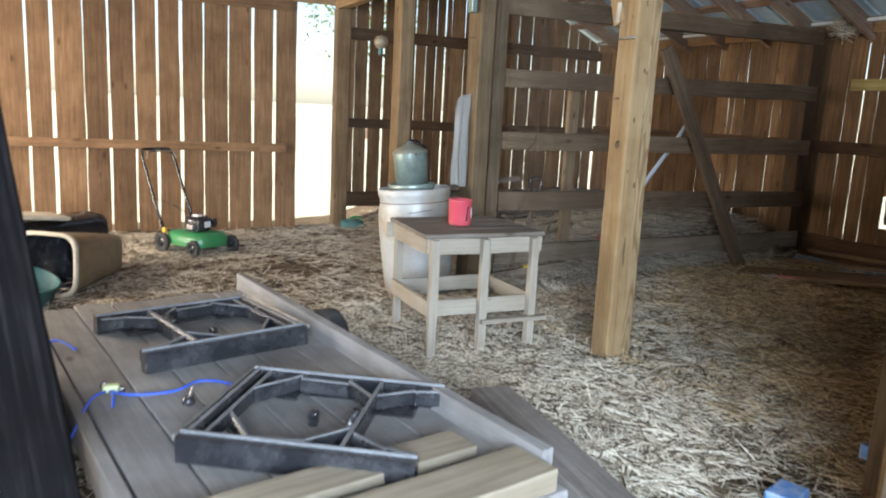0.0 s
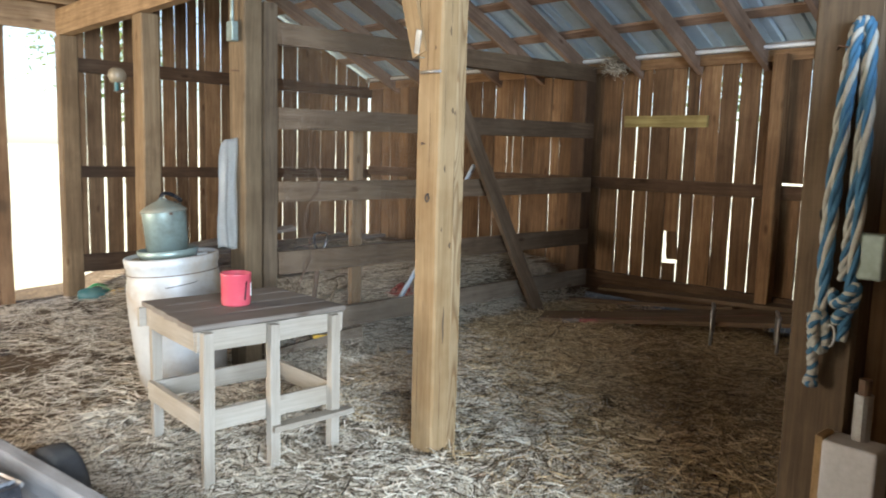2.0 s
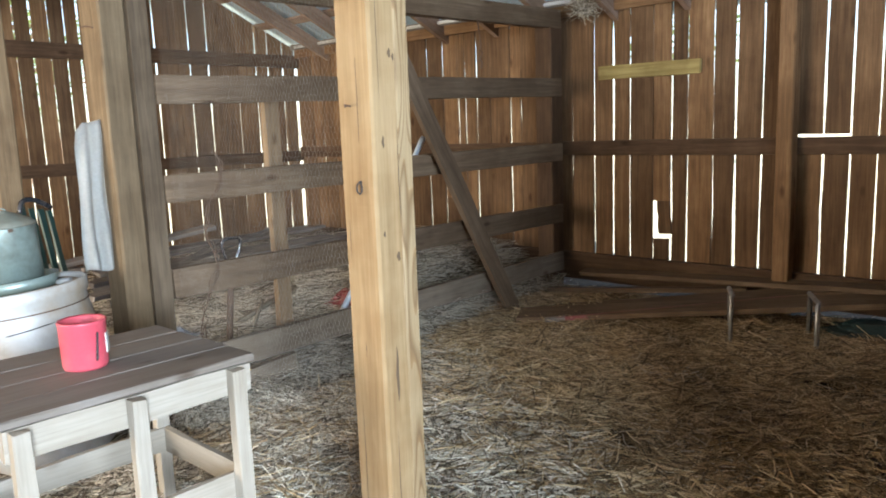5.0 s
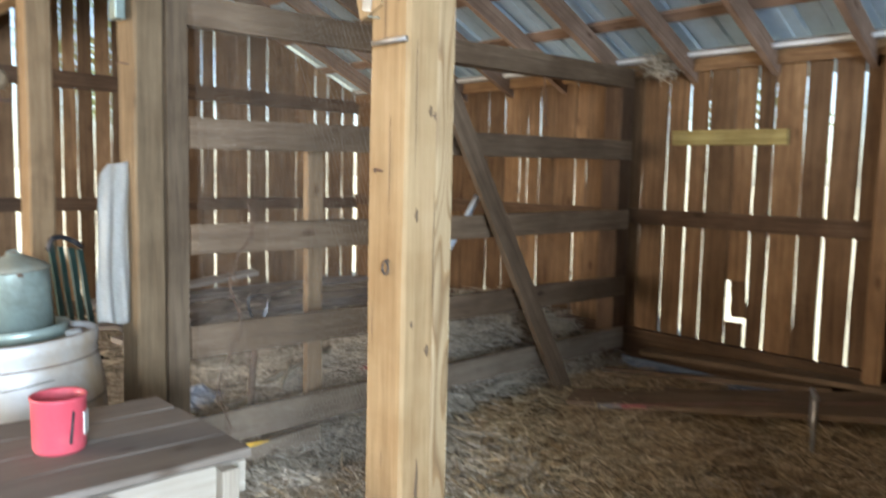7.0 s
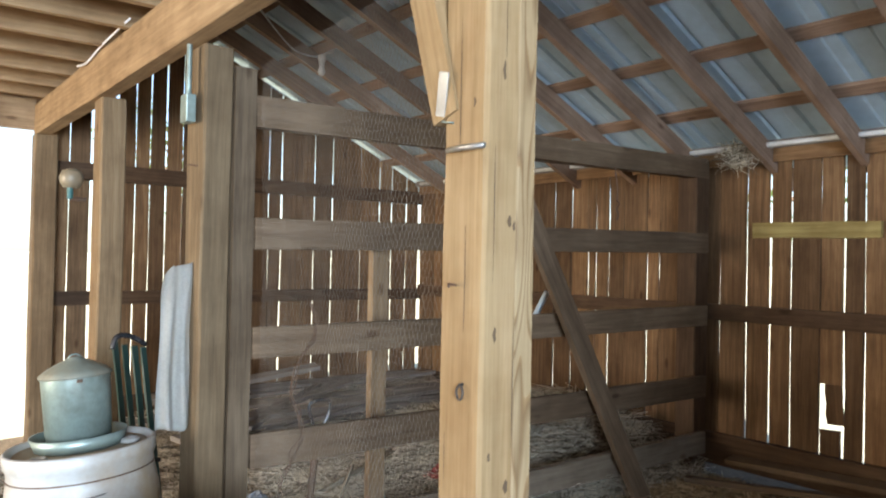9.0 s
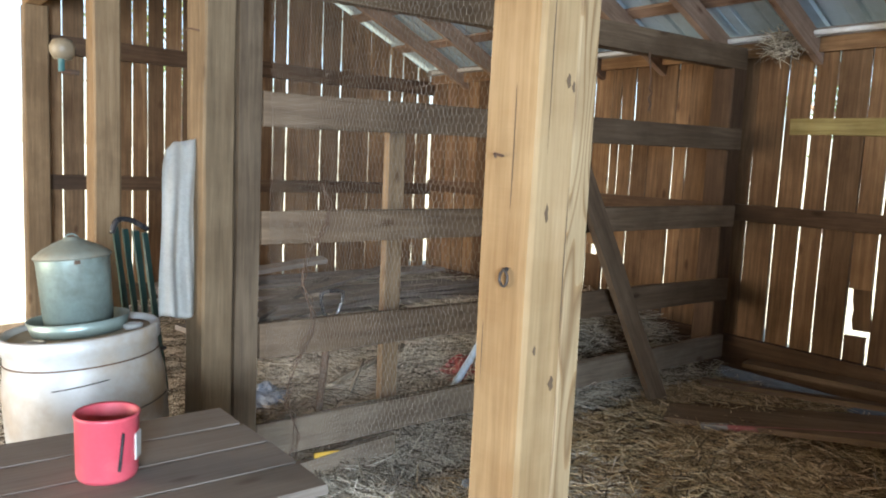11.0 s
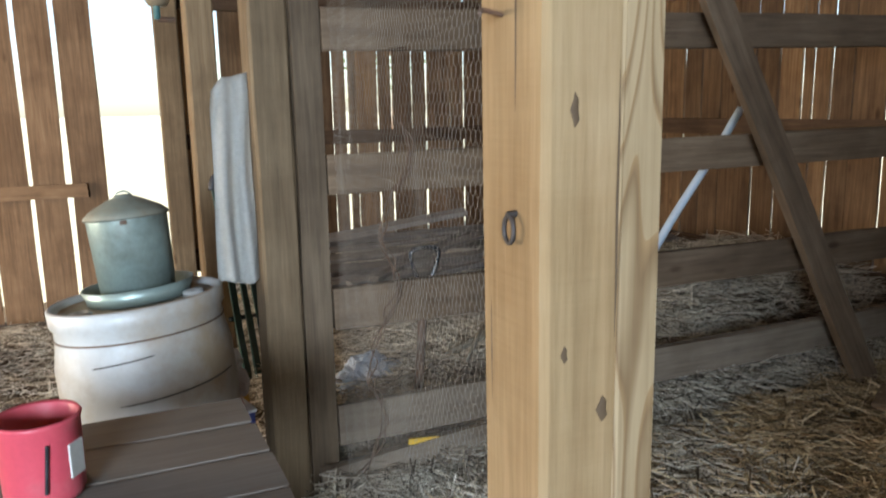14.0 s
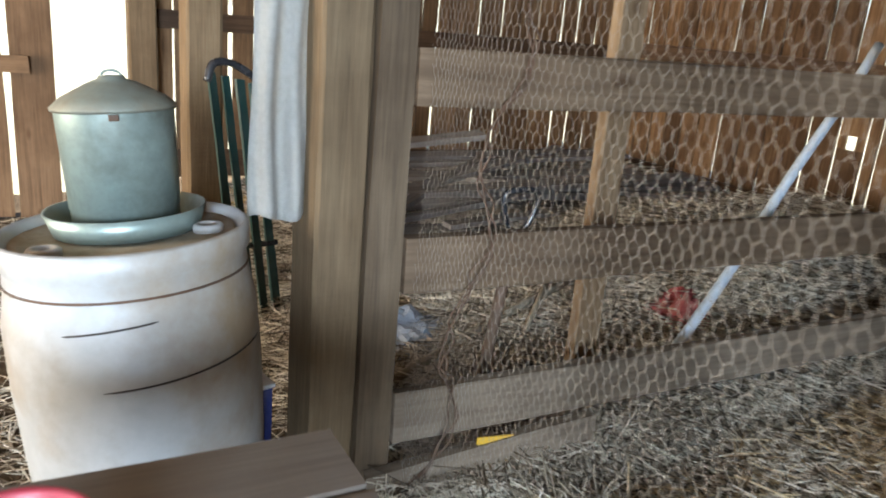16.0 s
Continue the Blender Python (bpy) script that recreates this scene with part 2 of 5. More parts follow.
def ground_material():
    m, nt, b = node_mat("straw_dirt")
    tc = nt.nodes.new("ShaderNodeTexCoord")
    big = noise_tex(nt, tc.outputs["Object"], 0.9, 4, 0.6)
    mid = noise_tex(nt, tc.outputs["Object"], 9.0, 8, 0.7, 0.6)
    mp = nt.nodes.new("ShaderNodeMapping")
    mp.inputs["Scale"].default_value = (60, 9, 30)
    mp.inputs["Rotation"].default_value = (0, 0, 0.6)
    nt.links.new(tc.outputs["Object"], mp.inputs["Vector"])
    fib = noise_tex(nt, mp.outputs[0], 1.0, 6, 0.7, 1.2)
    base = ramp(nt, big, ((0.35, (0.085, 0.062, 0.04)), (0.65, (0.16, 0.122, 0.082))))
    fine = ramp(nt, fib, ((0.3, (0.45, 0.42, 0.38)), (0.55, (1, 1, 1)), (0.75, (1.5, 1.45, 1.3))))
    col = mixed(nt, 0.9, base, fine, 'MULTIPLY')
    lump = ramp(nt, mid, ((0.3, (0.55, 0.5, 0.45)), (0.6, (1, 1, 1))))
    col = mixed(nt, 0.8, col, lump, 'MULTIPLY')
    # grass outside the barn
    sep = nt.nodes.new("ShaderNodeSeparateXYZ")
    nt.links.new(tc.outputs["Object"], sep.inputs[0])
    outs = []
    for axis, mid_c, half in (("X", 1.6, 4.6), ("Y", 2.9, 5.6)):
        sub = nt.nodes.new("ShaderNodeMath")
        sub.operation = 'SUBTRACT'
        nt.links.new(sep.outputs[axis], sub.inputs[0])
        sub.inputs[1].default_value = mid_c
        ab = nt.nodes.new("ShaderNodeMath")
        ab.operation = 'ABSOLUTE'
        nt.links.new(sub.outputs[0], ab.inputs[0])
        gt = nt.nodes.new("ShaderNodeMath")
        gt.operation = 'GREATER_THAN'
        nt.links.new(ab.outputs[0], gt.inputs[0])
        gt.inputs[1].default_value = half
        outs.append(gt.outputs[0])
    mx = nt.nodes.new("ShaderNodeMath")
    mx.operation = 'MAXIMUM'
    nt.links.new(outs[0], mx.inputs[0])
    nt.links.new(outs[1], mx.inputs[1])
    grass = ramp(nt, mid, ((0.3, (0.34, 0.33, 0.22)), (0.7, (0.50, 0.48, 0.38))))
    col = mixed(nt, mx.outputs[0], col, grass)
    nt.links.new(col, b.inputs["Base Color"])
    b.inputs["Roughness"].default_value = 0.95
    b.inputs["Specular IOR Level"].default_value = 0.1
    bump(nt, b, fib, 0.8, 0.012)
    return m


def straw_material(name, stops):
    m, nt, b = node_mat(name)
    geo = nt.nodes.new("ShaderNodeNewGeometry")
    col = ramp(nt, geo.outputs["Random Per Island"], stops)
    nt.links.new(col, b.inputs["Base Color"])
    b.inputs["Roughness"].default_value = 0.55
    return m


def leaf_material():
    m, nt, b = node_mat("leaves")
    geo = nt.nodes.new("ShaderNodeNewGeometry")
    col = ramp(nt, geo.outputs["Random Per Island"], ((0.0, (0.07, 0.11, 0.03)), (1.0, (0.16, 0.20, 0.07))))
    nt.links.new(col, b.inputs["Base Color"])
    b.inputs["Roughness"].default_value = 0.6
    thin = nt.nodes.new("ShaderNodeBsdfTranslucent")
    nt.links.new(mixed(nt, 1.0, col, (1.6, 1.6, 1.4), 'MULTIPLY'), thin.inputs["Color"])
    both = nt.nodes.new("ShaderNodeMixShader")
    both.inputs[0].default_value = 0.5
    nt.links.new(b.outputs[0], both.inputs[1])
    nt.links.new(thin.outputs[0], both.inputs[2])
    nt.links.new(both.outputs[0], nt.nodes["Material Output"].inputs["Surface"])
    return m


M_ground, M_leaf = ground_material(), leaf_material()
M_straw = straw_material("straw", ((0.0, (0.05, 0.036, 0.023)), (0.3, (0.17, 0.13, 0.085)), (0.52, (0.55, 0.475, 0.36)), (1.0, (0.85, 0.79, 0.66))))
# hay browner than the straw, partly to paint the side bay's shade
M_hay_shade = straw_material("shade_brown_hay", ((0.0, (0.05, 0.031, 0.014)), (0.35, (0.27, 0.178, 0.085)), (0.7, (0.58, 0.425, 0.235)), (1.0, (0.84, 0.69, 0.45))))

# ---------- builders ----------
WORLD_OF = {}
rng = random.Random(7)


def thing(name, loc=(0, 0, 0), label="", category="", group="", kind="", turn=0.0):
    """An Empty at a thing's base; its parts hang under it."""
    e = new(name)
    e.empty_display_size = 0.1
    m = pose(*loc, 0, 0, turn)
    e.matrix_basis = m
    WORLD_OF[e] = m
    return tagged(e, label, category, group, kind)


def place(ob, parent, m):
    """Hangs ob under parent (or under nothing) so that it stands at m in the world."""
    WORLD_OF[ob] = m
    if parent is None:
        ob.matrix_basis = m
    else:
        ob.parent = parent
        ob.matrix_basis = WORLD_OF[parent].inverted() @ m
    return ob


def mesh_object(name, me, mat, parent=None, m=None, label="", smooth=False):
    me.materials.clear()
    me.materials.append(mat)
    if smooth:
        for p in me.polygons:
            p.use_smooth = True
    ob = new(name, me)
    place(ob, parent, m if m is not None else (WORLD_OF[parent] if parent else Matrix()))
    return tagged(ob, label)


def part(name, bm, material, parent, label="", m=None, smooth=False):
    """Links a bmesh as one mesh object under a thing or a part; its points are in the parent's space unless m is given."""
    me = bpy.data.meshes.new(name)
    bm.normal_update()
    bm.to_mesh(me)
    bm.free()
    return mesh_object(name, me, material, parent, m, label, smooth)


def timber_mesh(length, width, thick, n=4, jit=0.003, chamfer=0.0, taper=0.0):
    """A sawn timber: x from 0 to length, width on y, thickness on z, the long edges a little uneven."""
    prof = [(-0.5, -0.5), (0.5, -0.5), (0.5, 0.5), (-0.5, 0.5)]
    pts = []
    if chamfer > 0:
        for sx, sz in ((-1, -1), (1, -1), (1, 1), (-1, 1)):
            c1 = (sx * (width / 2 - chamfer), sz * thick / 2)
            c2 = (sx * width / 2, sz * (thick / 2 - chamfer))
            pts += [c1, c2] if sx * sz < 0 else [c2, c1]
        pts = [pts[i] for i in range(8)]
    else:
        pts = [(p[0] * width, p[1] * thick) for p in prof]
    k = len(pts)
    verts, faces = [], []
    for i in range(n + 1):
        f = i / n
        for y, z in pts:
            s = 1 - taper * f
            verts.append((length * f + (rng.uniform(-jit, jit) if i in (0, n) else 0), y * s + rng.uniform(-jit, jit), z * s + rng.uniform(-jit, jit) * 0.5))
    for i in range(n):
        for j in range(k):
            faces.append((i * k + j, i * k + (j + 1) % k, (i + 1) * k + (j + 1) % k, (i + 1) * k + j))
    faces.append(tuple(range(k - 1, -1, -1)))
    faces.append(tuple(n * k + j for j in range(k)))
    me = bpy.data.meshes.new("timber")
    me.from_pydata(verts, [], faces)
    return me


def span(a, b, up):
    """The pose of a timber whose x runs from a to b and whose y (its width) leans to up."""
    a, b = Vector(a), Vector(b)
    x = (b - a).normalized()
    u = Vector(up)
    y = (u - x * u.dot(x)).normalized()
    z = x.cross(y)
    m = Matrix((x, y, z)).transposed().to_4x4()
    m.translation = a
    return m


def timber(name, a, b, up, width, thick, mat, parent=None, n=4, jit=0.003, chamfer=0.0, label="", taper=0.0):
    me = timber_mesh((Vector(b) - Vector(a)).length, width, thick, n, jit, chamfer, taper)
    return mesh_object(name, me, mat, parent, span(a, b, up), label)


def lathe(profile, seg=32, closed=False):
    """A bmesh turned round z from (radius, height) pairs."""
    bm = bmesh.new()
    rings_ = []
    for r, z in profile:
        rings_.append([bm.verts.new((r * math.cos(2 * math.pi * i / seg), r * math.sin(2 * math.pi * i / seg), z)) for i in range(seg)] if r > 1e-5 else [bm.verts.new((0, 0, z))])
    pairs = list(zip(rings_, rings_[1:])) + ([(rings_[-1], rings_[0])] if closed else [])
    for lo, hi in pairs:
        for i in range(seg):
            j = (i + 1) % seg
            if len(lo) == 1 and len(hi) == 1:
                continue
            if len(lo) == 1:
                bm.faces.new((lo[0], hi[j], hi[i]))
            elif len(hi) == 1:
                bm.faces.new((lo[i], lo[j], hi[0]))
            else:
                bm.faces.new((lo[i], lo[j], hi[j], hi[i]))
    bmesh.ops.recalc_face_normals(bm, faces=bm.faces)
    return bm


def tube(points, radius, seg=8, bm=None, caps=True):
    """A bmesh tube along points; radius is one number or one per point."""
    bm = bm or bmesh.new()
    pts = [Vector(p) for p in points]
    rad = [radius] * len(pts) if isinstance(radius, (int, float)) else radius
    old, last = None, None
    for i, p in enumerate(pts):
        d = (pts[min(i + 1, len(pts) - 1)] - pts[max(i - 1, 0)]).normalized()
        side = last - d * last.dot(d) if last is not None else d.orthogonal()
        side.normalize()
        last = side
        oth = d.cross(side)
        ring = [bm.verts.new(p + (side * math.cos(2 * math.pi * k / seg) + oth * math.sin(2 * math.pi * k / seg)) * rad[i]) for k in range(seg)]
        if old:
            for k in range(seg):
                bm.faces.new((old[k], old[(k + 1) % seg], ring[(k + 1) % seg], ring[k]))
        elif caps:
            bm.faces.new(ring[::-1])
        old = ring
    if caps:
        bm.faces.new(old)
    return bm


def block(sx, sy, sz, at=(0, 0, 0), bev=0.01, seg=2, turn=None):
    """A bevelled box, at its middle."""
    bm = bmesh.new()
    bmesh.ops.create_cube(bm, size=1.0)
    bmesh.ops.scale(bm, vec=(sx, sy, sz), verts=bm.verts)
    if bev:
        bmesh.ops.bevel(bm, geom=list(bm.edges), offset=bev, segments=seg, affect='EDGES', profile=0.5)
    if turn:
        bmesh.ops.rotate(bm, cent=(0, 0, 0), matrix=Euler([radians(a) for a in turn]).to_matrix(), verts=bm.verts)
    bmesh.ops.translate(bm, vec=at, verts=bm.verts)
    return bm


def smooth_path(points, per=6):
    """A Catmull-Rom line through points."""
    p = [Vector(q) for q in points]
    p = [p[0] * 2 - p[1]] + p + [p[-1] * 2 - p[-2]]
    out = []
    for i in range(1, len(p) - 2):
        for k in range(per):
            t = k / per
            out.append(0.5 * ((2 * p[i]) + (p[i + 1] - p[i - 1]) * t + (2 * p[i - 1] - 5 * p[i] + 4 * p[i + 1] - p[i + 2]) * t * t + (3 * p[i] - p[i - 1] - 3 * p[i + 1] + p[i + 2]) * t ** 3))
    return out + [p[-2]]


# ---------- plan ----------
ROW = 2.45            # west face of the row of posts
BACK = 7.84           # inside of the back wall
EAST = 5.75           # inside of the east wall
FRONT = -2.2          # inside of the front wall
WEST = -2.6           # inside of the west wall


def smooth01(a, b, v):
    t = max(0.0, min(1.0, (v - a) / (b - a)))
    return t * t * (3 - 2 * t)


def ground_z(x, y):
    z = -0.035 + 0.035 * smooth01(1.4, 2.4, x) + 0.12 * smooth01(2.5, 5.0, x)
    if x > 2.4:
        z += 0.15 * smooth01(4.5, 5.2, y) * smooth01(2.4, 3.2, x)
        z += 0.17 * smooth01(3.7, 4.4, x) * smooth01(4.7, 5.2, y) * (1 - smooth01(5.6, 6.3, y)) * (0.8 + 0.5 * noise.noise((x * 2.2, y * 2.2, 6.0)))
    if not (WEST - 1 < x < EAST + 1 and FRONT - 1 < y < BACK + 1):
        return -0.08
    z += 0.028 * noise.noise((x * 1.3, y * 1.3, 0.0)) + 0.02 * noise.noise((x * 4, y * 4, 3.0))
    return z


def build_ground():
    xs = [-2500, -300, -60, -20, -8, -4.2] + [-3.6 + 0.08 * i for i in range(129)] + [7.6, 12, 25, 70, 300, 2500]
    ys = [-2500, -300, -60, -20, -8, -6.2, -5, -4] + [-3.2 + 0.08 * i for i in range(151)] + [9.6, 14, 25, 70, 300, 2500]
    verts = [(x, y, ground_z(x, y)) for y in ys for x in xs]
    w = len(xs)
    faces = [(j * w + i, j * w + i + 1, (j + 1) * w + i + 1, (j + 1) * w + i) for j in range(len(ys) - 1) for i in range(w - 1)]
    me = bpy.data.meshes.new("ground")
    me.from_pydata(verts, [], faces)
    ob = mesh_object("ground", me, M_ground, smooth=True)
    tagged(ob, "dirt floor under trampled straw with dry grass outside", "ground", kind="structure")


build_ground()


def board_run(parent, start, along, length, z_low, z_high, pitch, gap, thick, mat, jit=0.004, skip=(), gaps=(), top_fall=0.0):
    """Upright boards from start along a wall, with uneven gaps between them: at the given places first, then at random."""
    a = Vector(along).normalized()
    normal = Vector((-a.y, a.x, 0))
    cuts = [0.0] + [g for g in gaps if g < length]
    while cuts[-1] < length - 0.05:
        cuts.append(min(length, cuts[-1] + pitch * rng.uniform(0.85, 1.15)))
    g0 = 0.0
    for s0, s1 in zip(cuts, cuts[1:]):
        g1 = gap * rng.choice((0.5, 0.65, 0.8, 1.0, 1.0, 1.2, 1.5))
        lo_s, hi_s = s0 + g0 / 2, s1 - g1 / 2
        g0 = g1
        mid = (lo_s + hi_s) / 2
        if any(p < mid < q for p, q in skip):
            continue
        lo = z_low(mid) if callable(z_low) else z_low
        hi = z_high(mid) if callable(z_high) else z_high
        p = Vector(start) + a * mid + normal * rng.uniform(0, 0.004)
        ob = timber("board", (p.x, p.y, lo + rng.uniform(-0.012, 0.012)), (p.x, p.y, hi), a, max(0.02, hi_s - lo_s), thick, mat, parent, n=5, jit=jit)
        if top_fall:
            for v in list(ob.data.vertices)[-4:]:
                v.co.x -= top_fall * v.co.y


def roof_z(x):
    return 2.197 + 0.462 * (EAST - x)


# walls
wall_back = thing("wall_back", (4.1, BACK, 0), "weathered brown vertical barn boards with open gaps", "wall", kind="structure")
board_run(wall_back, (2.47, BACK + 0.02, 0), (1, 0, 0), EAST - 2.47, 0.30, lambda s: roof_z(2.47 + s) - 0.02, 0.152, 0.018, 0.018, M_wall, top_fall=0.462, gaps=[v - 2.47 for v in (2.60, 2.75, 2.92, 3.06, 3.17, 3.29, 3.42, 3.54, 3.65, 3.72, 3.89, 4.0, 4.16, 4.28, 4.48, 4.6, 4.78, 4.93, 5.08, 5.29, 5.43, 5.6)])
for z, h in ((2.05, 0.12), (1.12, 0.10), (0.30, 0.16)):
    timber("girt", (2.47, BACK - 0.02, z), (EAST, BACK - 0.02, z), (0, 0, 1), h, 0.04, M_girt, wall_back, n=6)

wall_right = thing("wall_right", (EAST, 2.8, 0), "dark brown vertical barn boards with daylight in the gaps", "wall", kind="structure")
board_run(wall_right, (EAST + 0.02, BACK, 0), (0, -1, 0), BACK - FRONT, 0.38, 2.14, 0.148, 0.0145, 0.016, M_wall, gaps=[BACK - v for v in (7.768, 7.617, 7.465, 7.303, 7.162, 7.01, 6.858, 6.676, 6.504, 6.322, 6.181, 6.029, 5.847, 5.675, 5.604, 5.483, 5.341, 5.139, 5.038, 4.866, 4.714, 4.573, 4.391, 4.239, 4.108, 3.936, 3.804, 3.693, 3.521, 3.379, 3.218, 3.036, 2.864, 2.722, 2.581, 2.429, 2.277)], skip=((BACK - 3.036, BACK - 2.722), (BACK - 3.936, BACK - 3.804), (BACK - 5.847, BACK - 5.675)))
# beside the wall post the boards are in two lengths, with a slot of daylight above the girt
for yc, w in ((2.951, 0.156), (2.793, 0.13)):
    timber("board", (EAST + 0.02, yc, 0.38), (EAST + 0.02, yc, 1.206), (0, -1, 0), w, 0.016, M_wall, wall_right, n=4, jit=0.003)
    timber("board", (EAST + 0.02, yc, 1.226), (EAST + 0.02, yc, 2.14), (0, -1, 0), w, 0.016, M_wall, wall_right, n=4, jit=0.003)
# a board with a knothole
for yc, w, z0, z1 in ((5.761, 0.152, 0.38, 0.755), (5.761, 0.152, 0.83, 2.14), (5.815, 0.044, 0.755, 0.83), (5.707, 0.044, 0.755, 0.83)):
    timber("board", (EAST + 0.02, yc, z0), (EAST + 0.02, yc, z1), (0, -1, 0), w, 0.016, M_wall, wall_right, n=4, jit=0.002)
# the broken board: a short foot, a gap, and the split board above it
timber("board", (EAST + 0.02, 3.87, 0.38), (EAST + 0.02, 3.87, 0.54), (0, -1, 0), 0.108, 0.022, M_wall, wall_right, n=3)
timber("board", (EAST + 0.02, 3.842, 0.575), (EAST + 0.02, 3.857, 0.80), (0, -1, 0), 0.092, 0.022, M_wall, wall_right, n=4, jit=0.004)
timber("board", (EAST + 0.02, 3.87, 0.80), (EAST + 0.02, 3.87, 2.14), (0, -1, 0), 0.118, 0.022, M_wall, wall_right, n=5)
for z, h in ((1.16, 0.10), (0.30, 0.20)):
    timber("girt", (EAST - 0.02, FRONT, z), (EAST - 0.02, BACK - 0.04, z), (0, 0, 1), h, 0.04, M_girt, wall_right, n=8)
timber("top_plate", (EAST - 0.02, FRONT, 2.13), (EAST - 0.02, BACK - 0.04, 2.13), (0, 0, 1), 0.09, 0.045, M_wall, wall_right, n=8)
timber("eave_board", (EAST - 0.075, FRONT, 2.185), (EAST - 0.075, BACK - 0.04, 2.185), (0, 0, 1), 0.05, 0.02, M_grey, wall_right, n=8)
timber("patch_board", (EAST - 0.012, 3.60, 1.67), (EAST - 0.012, 4.335, 1.676), (0, 0, 1), 0.092, 0.022, M_yelwood, wall_right, n=4, label="yellowed short board")

# out of view; the gap left in these boards is added for the side lamp
wall_left = thing("wall_left", (WEST, 2.8, 0), "weathered vertical barn boards closing the aisle", "wall", kind="structure")
board_run(wall_left, (WEST, FRONT, 0), (0, 1, 0), BACK - FRONT, -0.05, 2.6, 0.25, 0.004, 0.025, M_wall, skip=((6.75, 9.6),))
timber("header", (WEST, 4.5, 2.45), (WEST, 7.5, 2.45), (0, 0, 1), 0.4, 0.03, M_wall, wall_left)

wall_front = thing("wall_front", (1.5, FRONT, 0), "vertical barn boards beside the wide entrance", "wall", kind="structure")
board_run(wall_front, (WEST, FRONT, 0), (1, 0, 0), EAST - WEST, -0.05, lambda s: 3.6 if WEST + s < 2.5 else roof_z(WEST + s) - 0.03, 0.2, 0.005, 0.025, M_wall, skip=((0.7, 3.35),))
timber("header", (WEST + 0.05, FRONT, 3.1), (2.45, FRONT, 3.1), (0, 0, 1), 0.5, 0.03, M_wall, wall_front)

# added boards: they cast the shadow edge across the side bay's floor
bay_screen = thing("added_bay_screen", (ROW + 0.1, -0.4, 0), "upright boards added behind the rope post to shade the side bay", "wall", kind="structure")
board_run(bay_screen, (ROW + 0.1, FRONT + 0.02, 0), (0, 1, 0), 1.42 - FRONT, -0.02, 1.7, 0.18, 0.002, 0.025, M_oldpost)

# added, out of view: keeps the entrance lamp off the rope post and bay floor
shade_wall = thing("added_shade_wall", (1.75, -0.6, 0), "upright boards added out of view to shade the rope post", "wall", kind="structure")
board_run(shade_wall, (1.75, FRONT + 0.02, 0), (0, 1, 0), 1.0 - FRONT - 0.02, -0.05, 1.7, 0.18, 0.002, 0.025, M_oldpost)

# back door: a sliding panel of wide boards
door = thing("door_1", (0.6, BACK, 0), "sliding barn door of wide sunlit boards, pushed partly open", "door", kind="structure")
board_run(door, (WEST, BACK + 0.06, 0), (1, 0, 0), 1.99 - WEST, -0.02, 2.34, 0.268, 0.023, 0.024, M_door, jit=0.005, gaps=[v - WEST for v in (-2.3, -2.05, -1.8, -1.55, -1.3, -1.05, -0.75, -0.49, -0.28, -0.02, 0.19, 0.42, 0.62, 0.84, 1.05, 1.29, 1.53, 1.75)])
timber("middle_rail", (WEST, BACK + 0.025, 0.83), (1.86, BACK + 0.025, 0.83), (0, 0, 1), 0.085, 0.04, M_door, door, n=6)
timber("top_rail", (WEST, BACK + 0.025, 2.26), (1.90, BACK + 0.025, 2.26), (0, 0, 1), 0.10, 0.04, M_door, door, n=6)
wall_over = thing("wall_over_door", (0.0, BACK, 2.35), "horizontal header boards above the sliding door", "wall", kind="structure")
timber("header", (WEST, BACK - 0.01, 2.42), (2.36, BACK - 0.01, 2.42), (0, 0, 1), 0.22, 0.05, M_oldpost, wall_over, n=6)
timber("upper_board", (WEST, BACK + 0.02, 2.95), (2.47, BACK + 0.02, 2.95), (0, 0, 1), 0.9, 0.03, M_wall, wall_over, n=6)


def post(x0, x1, y0, y1, top, mat, label, base=-0.06):
    ob = timber("post", ((x0 + x1) / 2, (y0 + y1) / 2, base), ((x0 + x1) / 2, (y0 + y1) / 2, top), (1, 0, 0), x1 - x0, y1 - y0, mat, n=10, jit=0.0025, chamfer=0.008)
    return tagged(ob, label, "post", "posts of the side bay", "structure")


P1 = post(2.455, 2.60, 3.065, 3.21, 3.05, M_post, "yellow pine square post with checks and knots")
timber("grain_face", (2.574, 3.0655, -0.05), (2.574, 3.0655, 3.03), (1, 0, 0), 0.054, 0.008, M_flat, P1, n=10, jit=0.002, chamfer=0.003, label="flat-sawn face with bold rings")
P2 = post(2.44, 2.555, 4.695, 4.88, 2.27, M_brownpost, "brown square post with a cloth hung on it")
P3 = post(2.385, 2.51, 6.03, 6.20, 2.27, M_darkpost, "brown square post carrying the loft beam")
P4 = post(2.345, 2.49, BACK - 0.16, BACK - 0.02, 2.27, M_darkpost, "brown corner post beside the back door")
P0 = post(2.43, 2.58, 1.40, 1.57, 3.05, M_greypost, "yellow brown post hung with a rope")
PC = post(5.575, 5.715, 4.625, 4.765, 2.12, M_girt, "dark post at the end of the fence")
PE = post(5.62, 5.725, 2.99, 3.085, 2.12, M_wall, "dark wall post against the boards")

# loft beam, joists and loft floor over the aisle
beam = timber("loft_beam", (2.40, FRONT, 2.38), (2.40, BACK - 0.03, 2.38), (0, 0, 1), 0.22, 0.09, M_joist, n=12, chamfer=0.005)
tagged(beam, "heavy sawn beam on the row of posts", "beam", kind="structure")


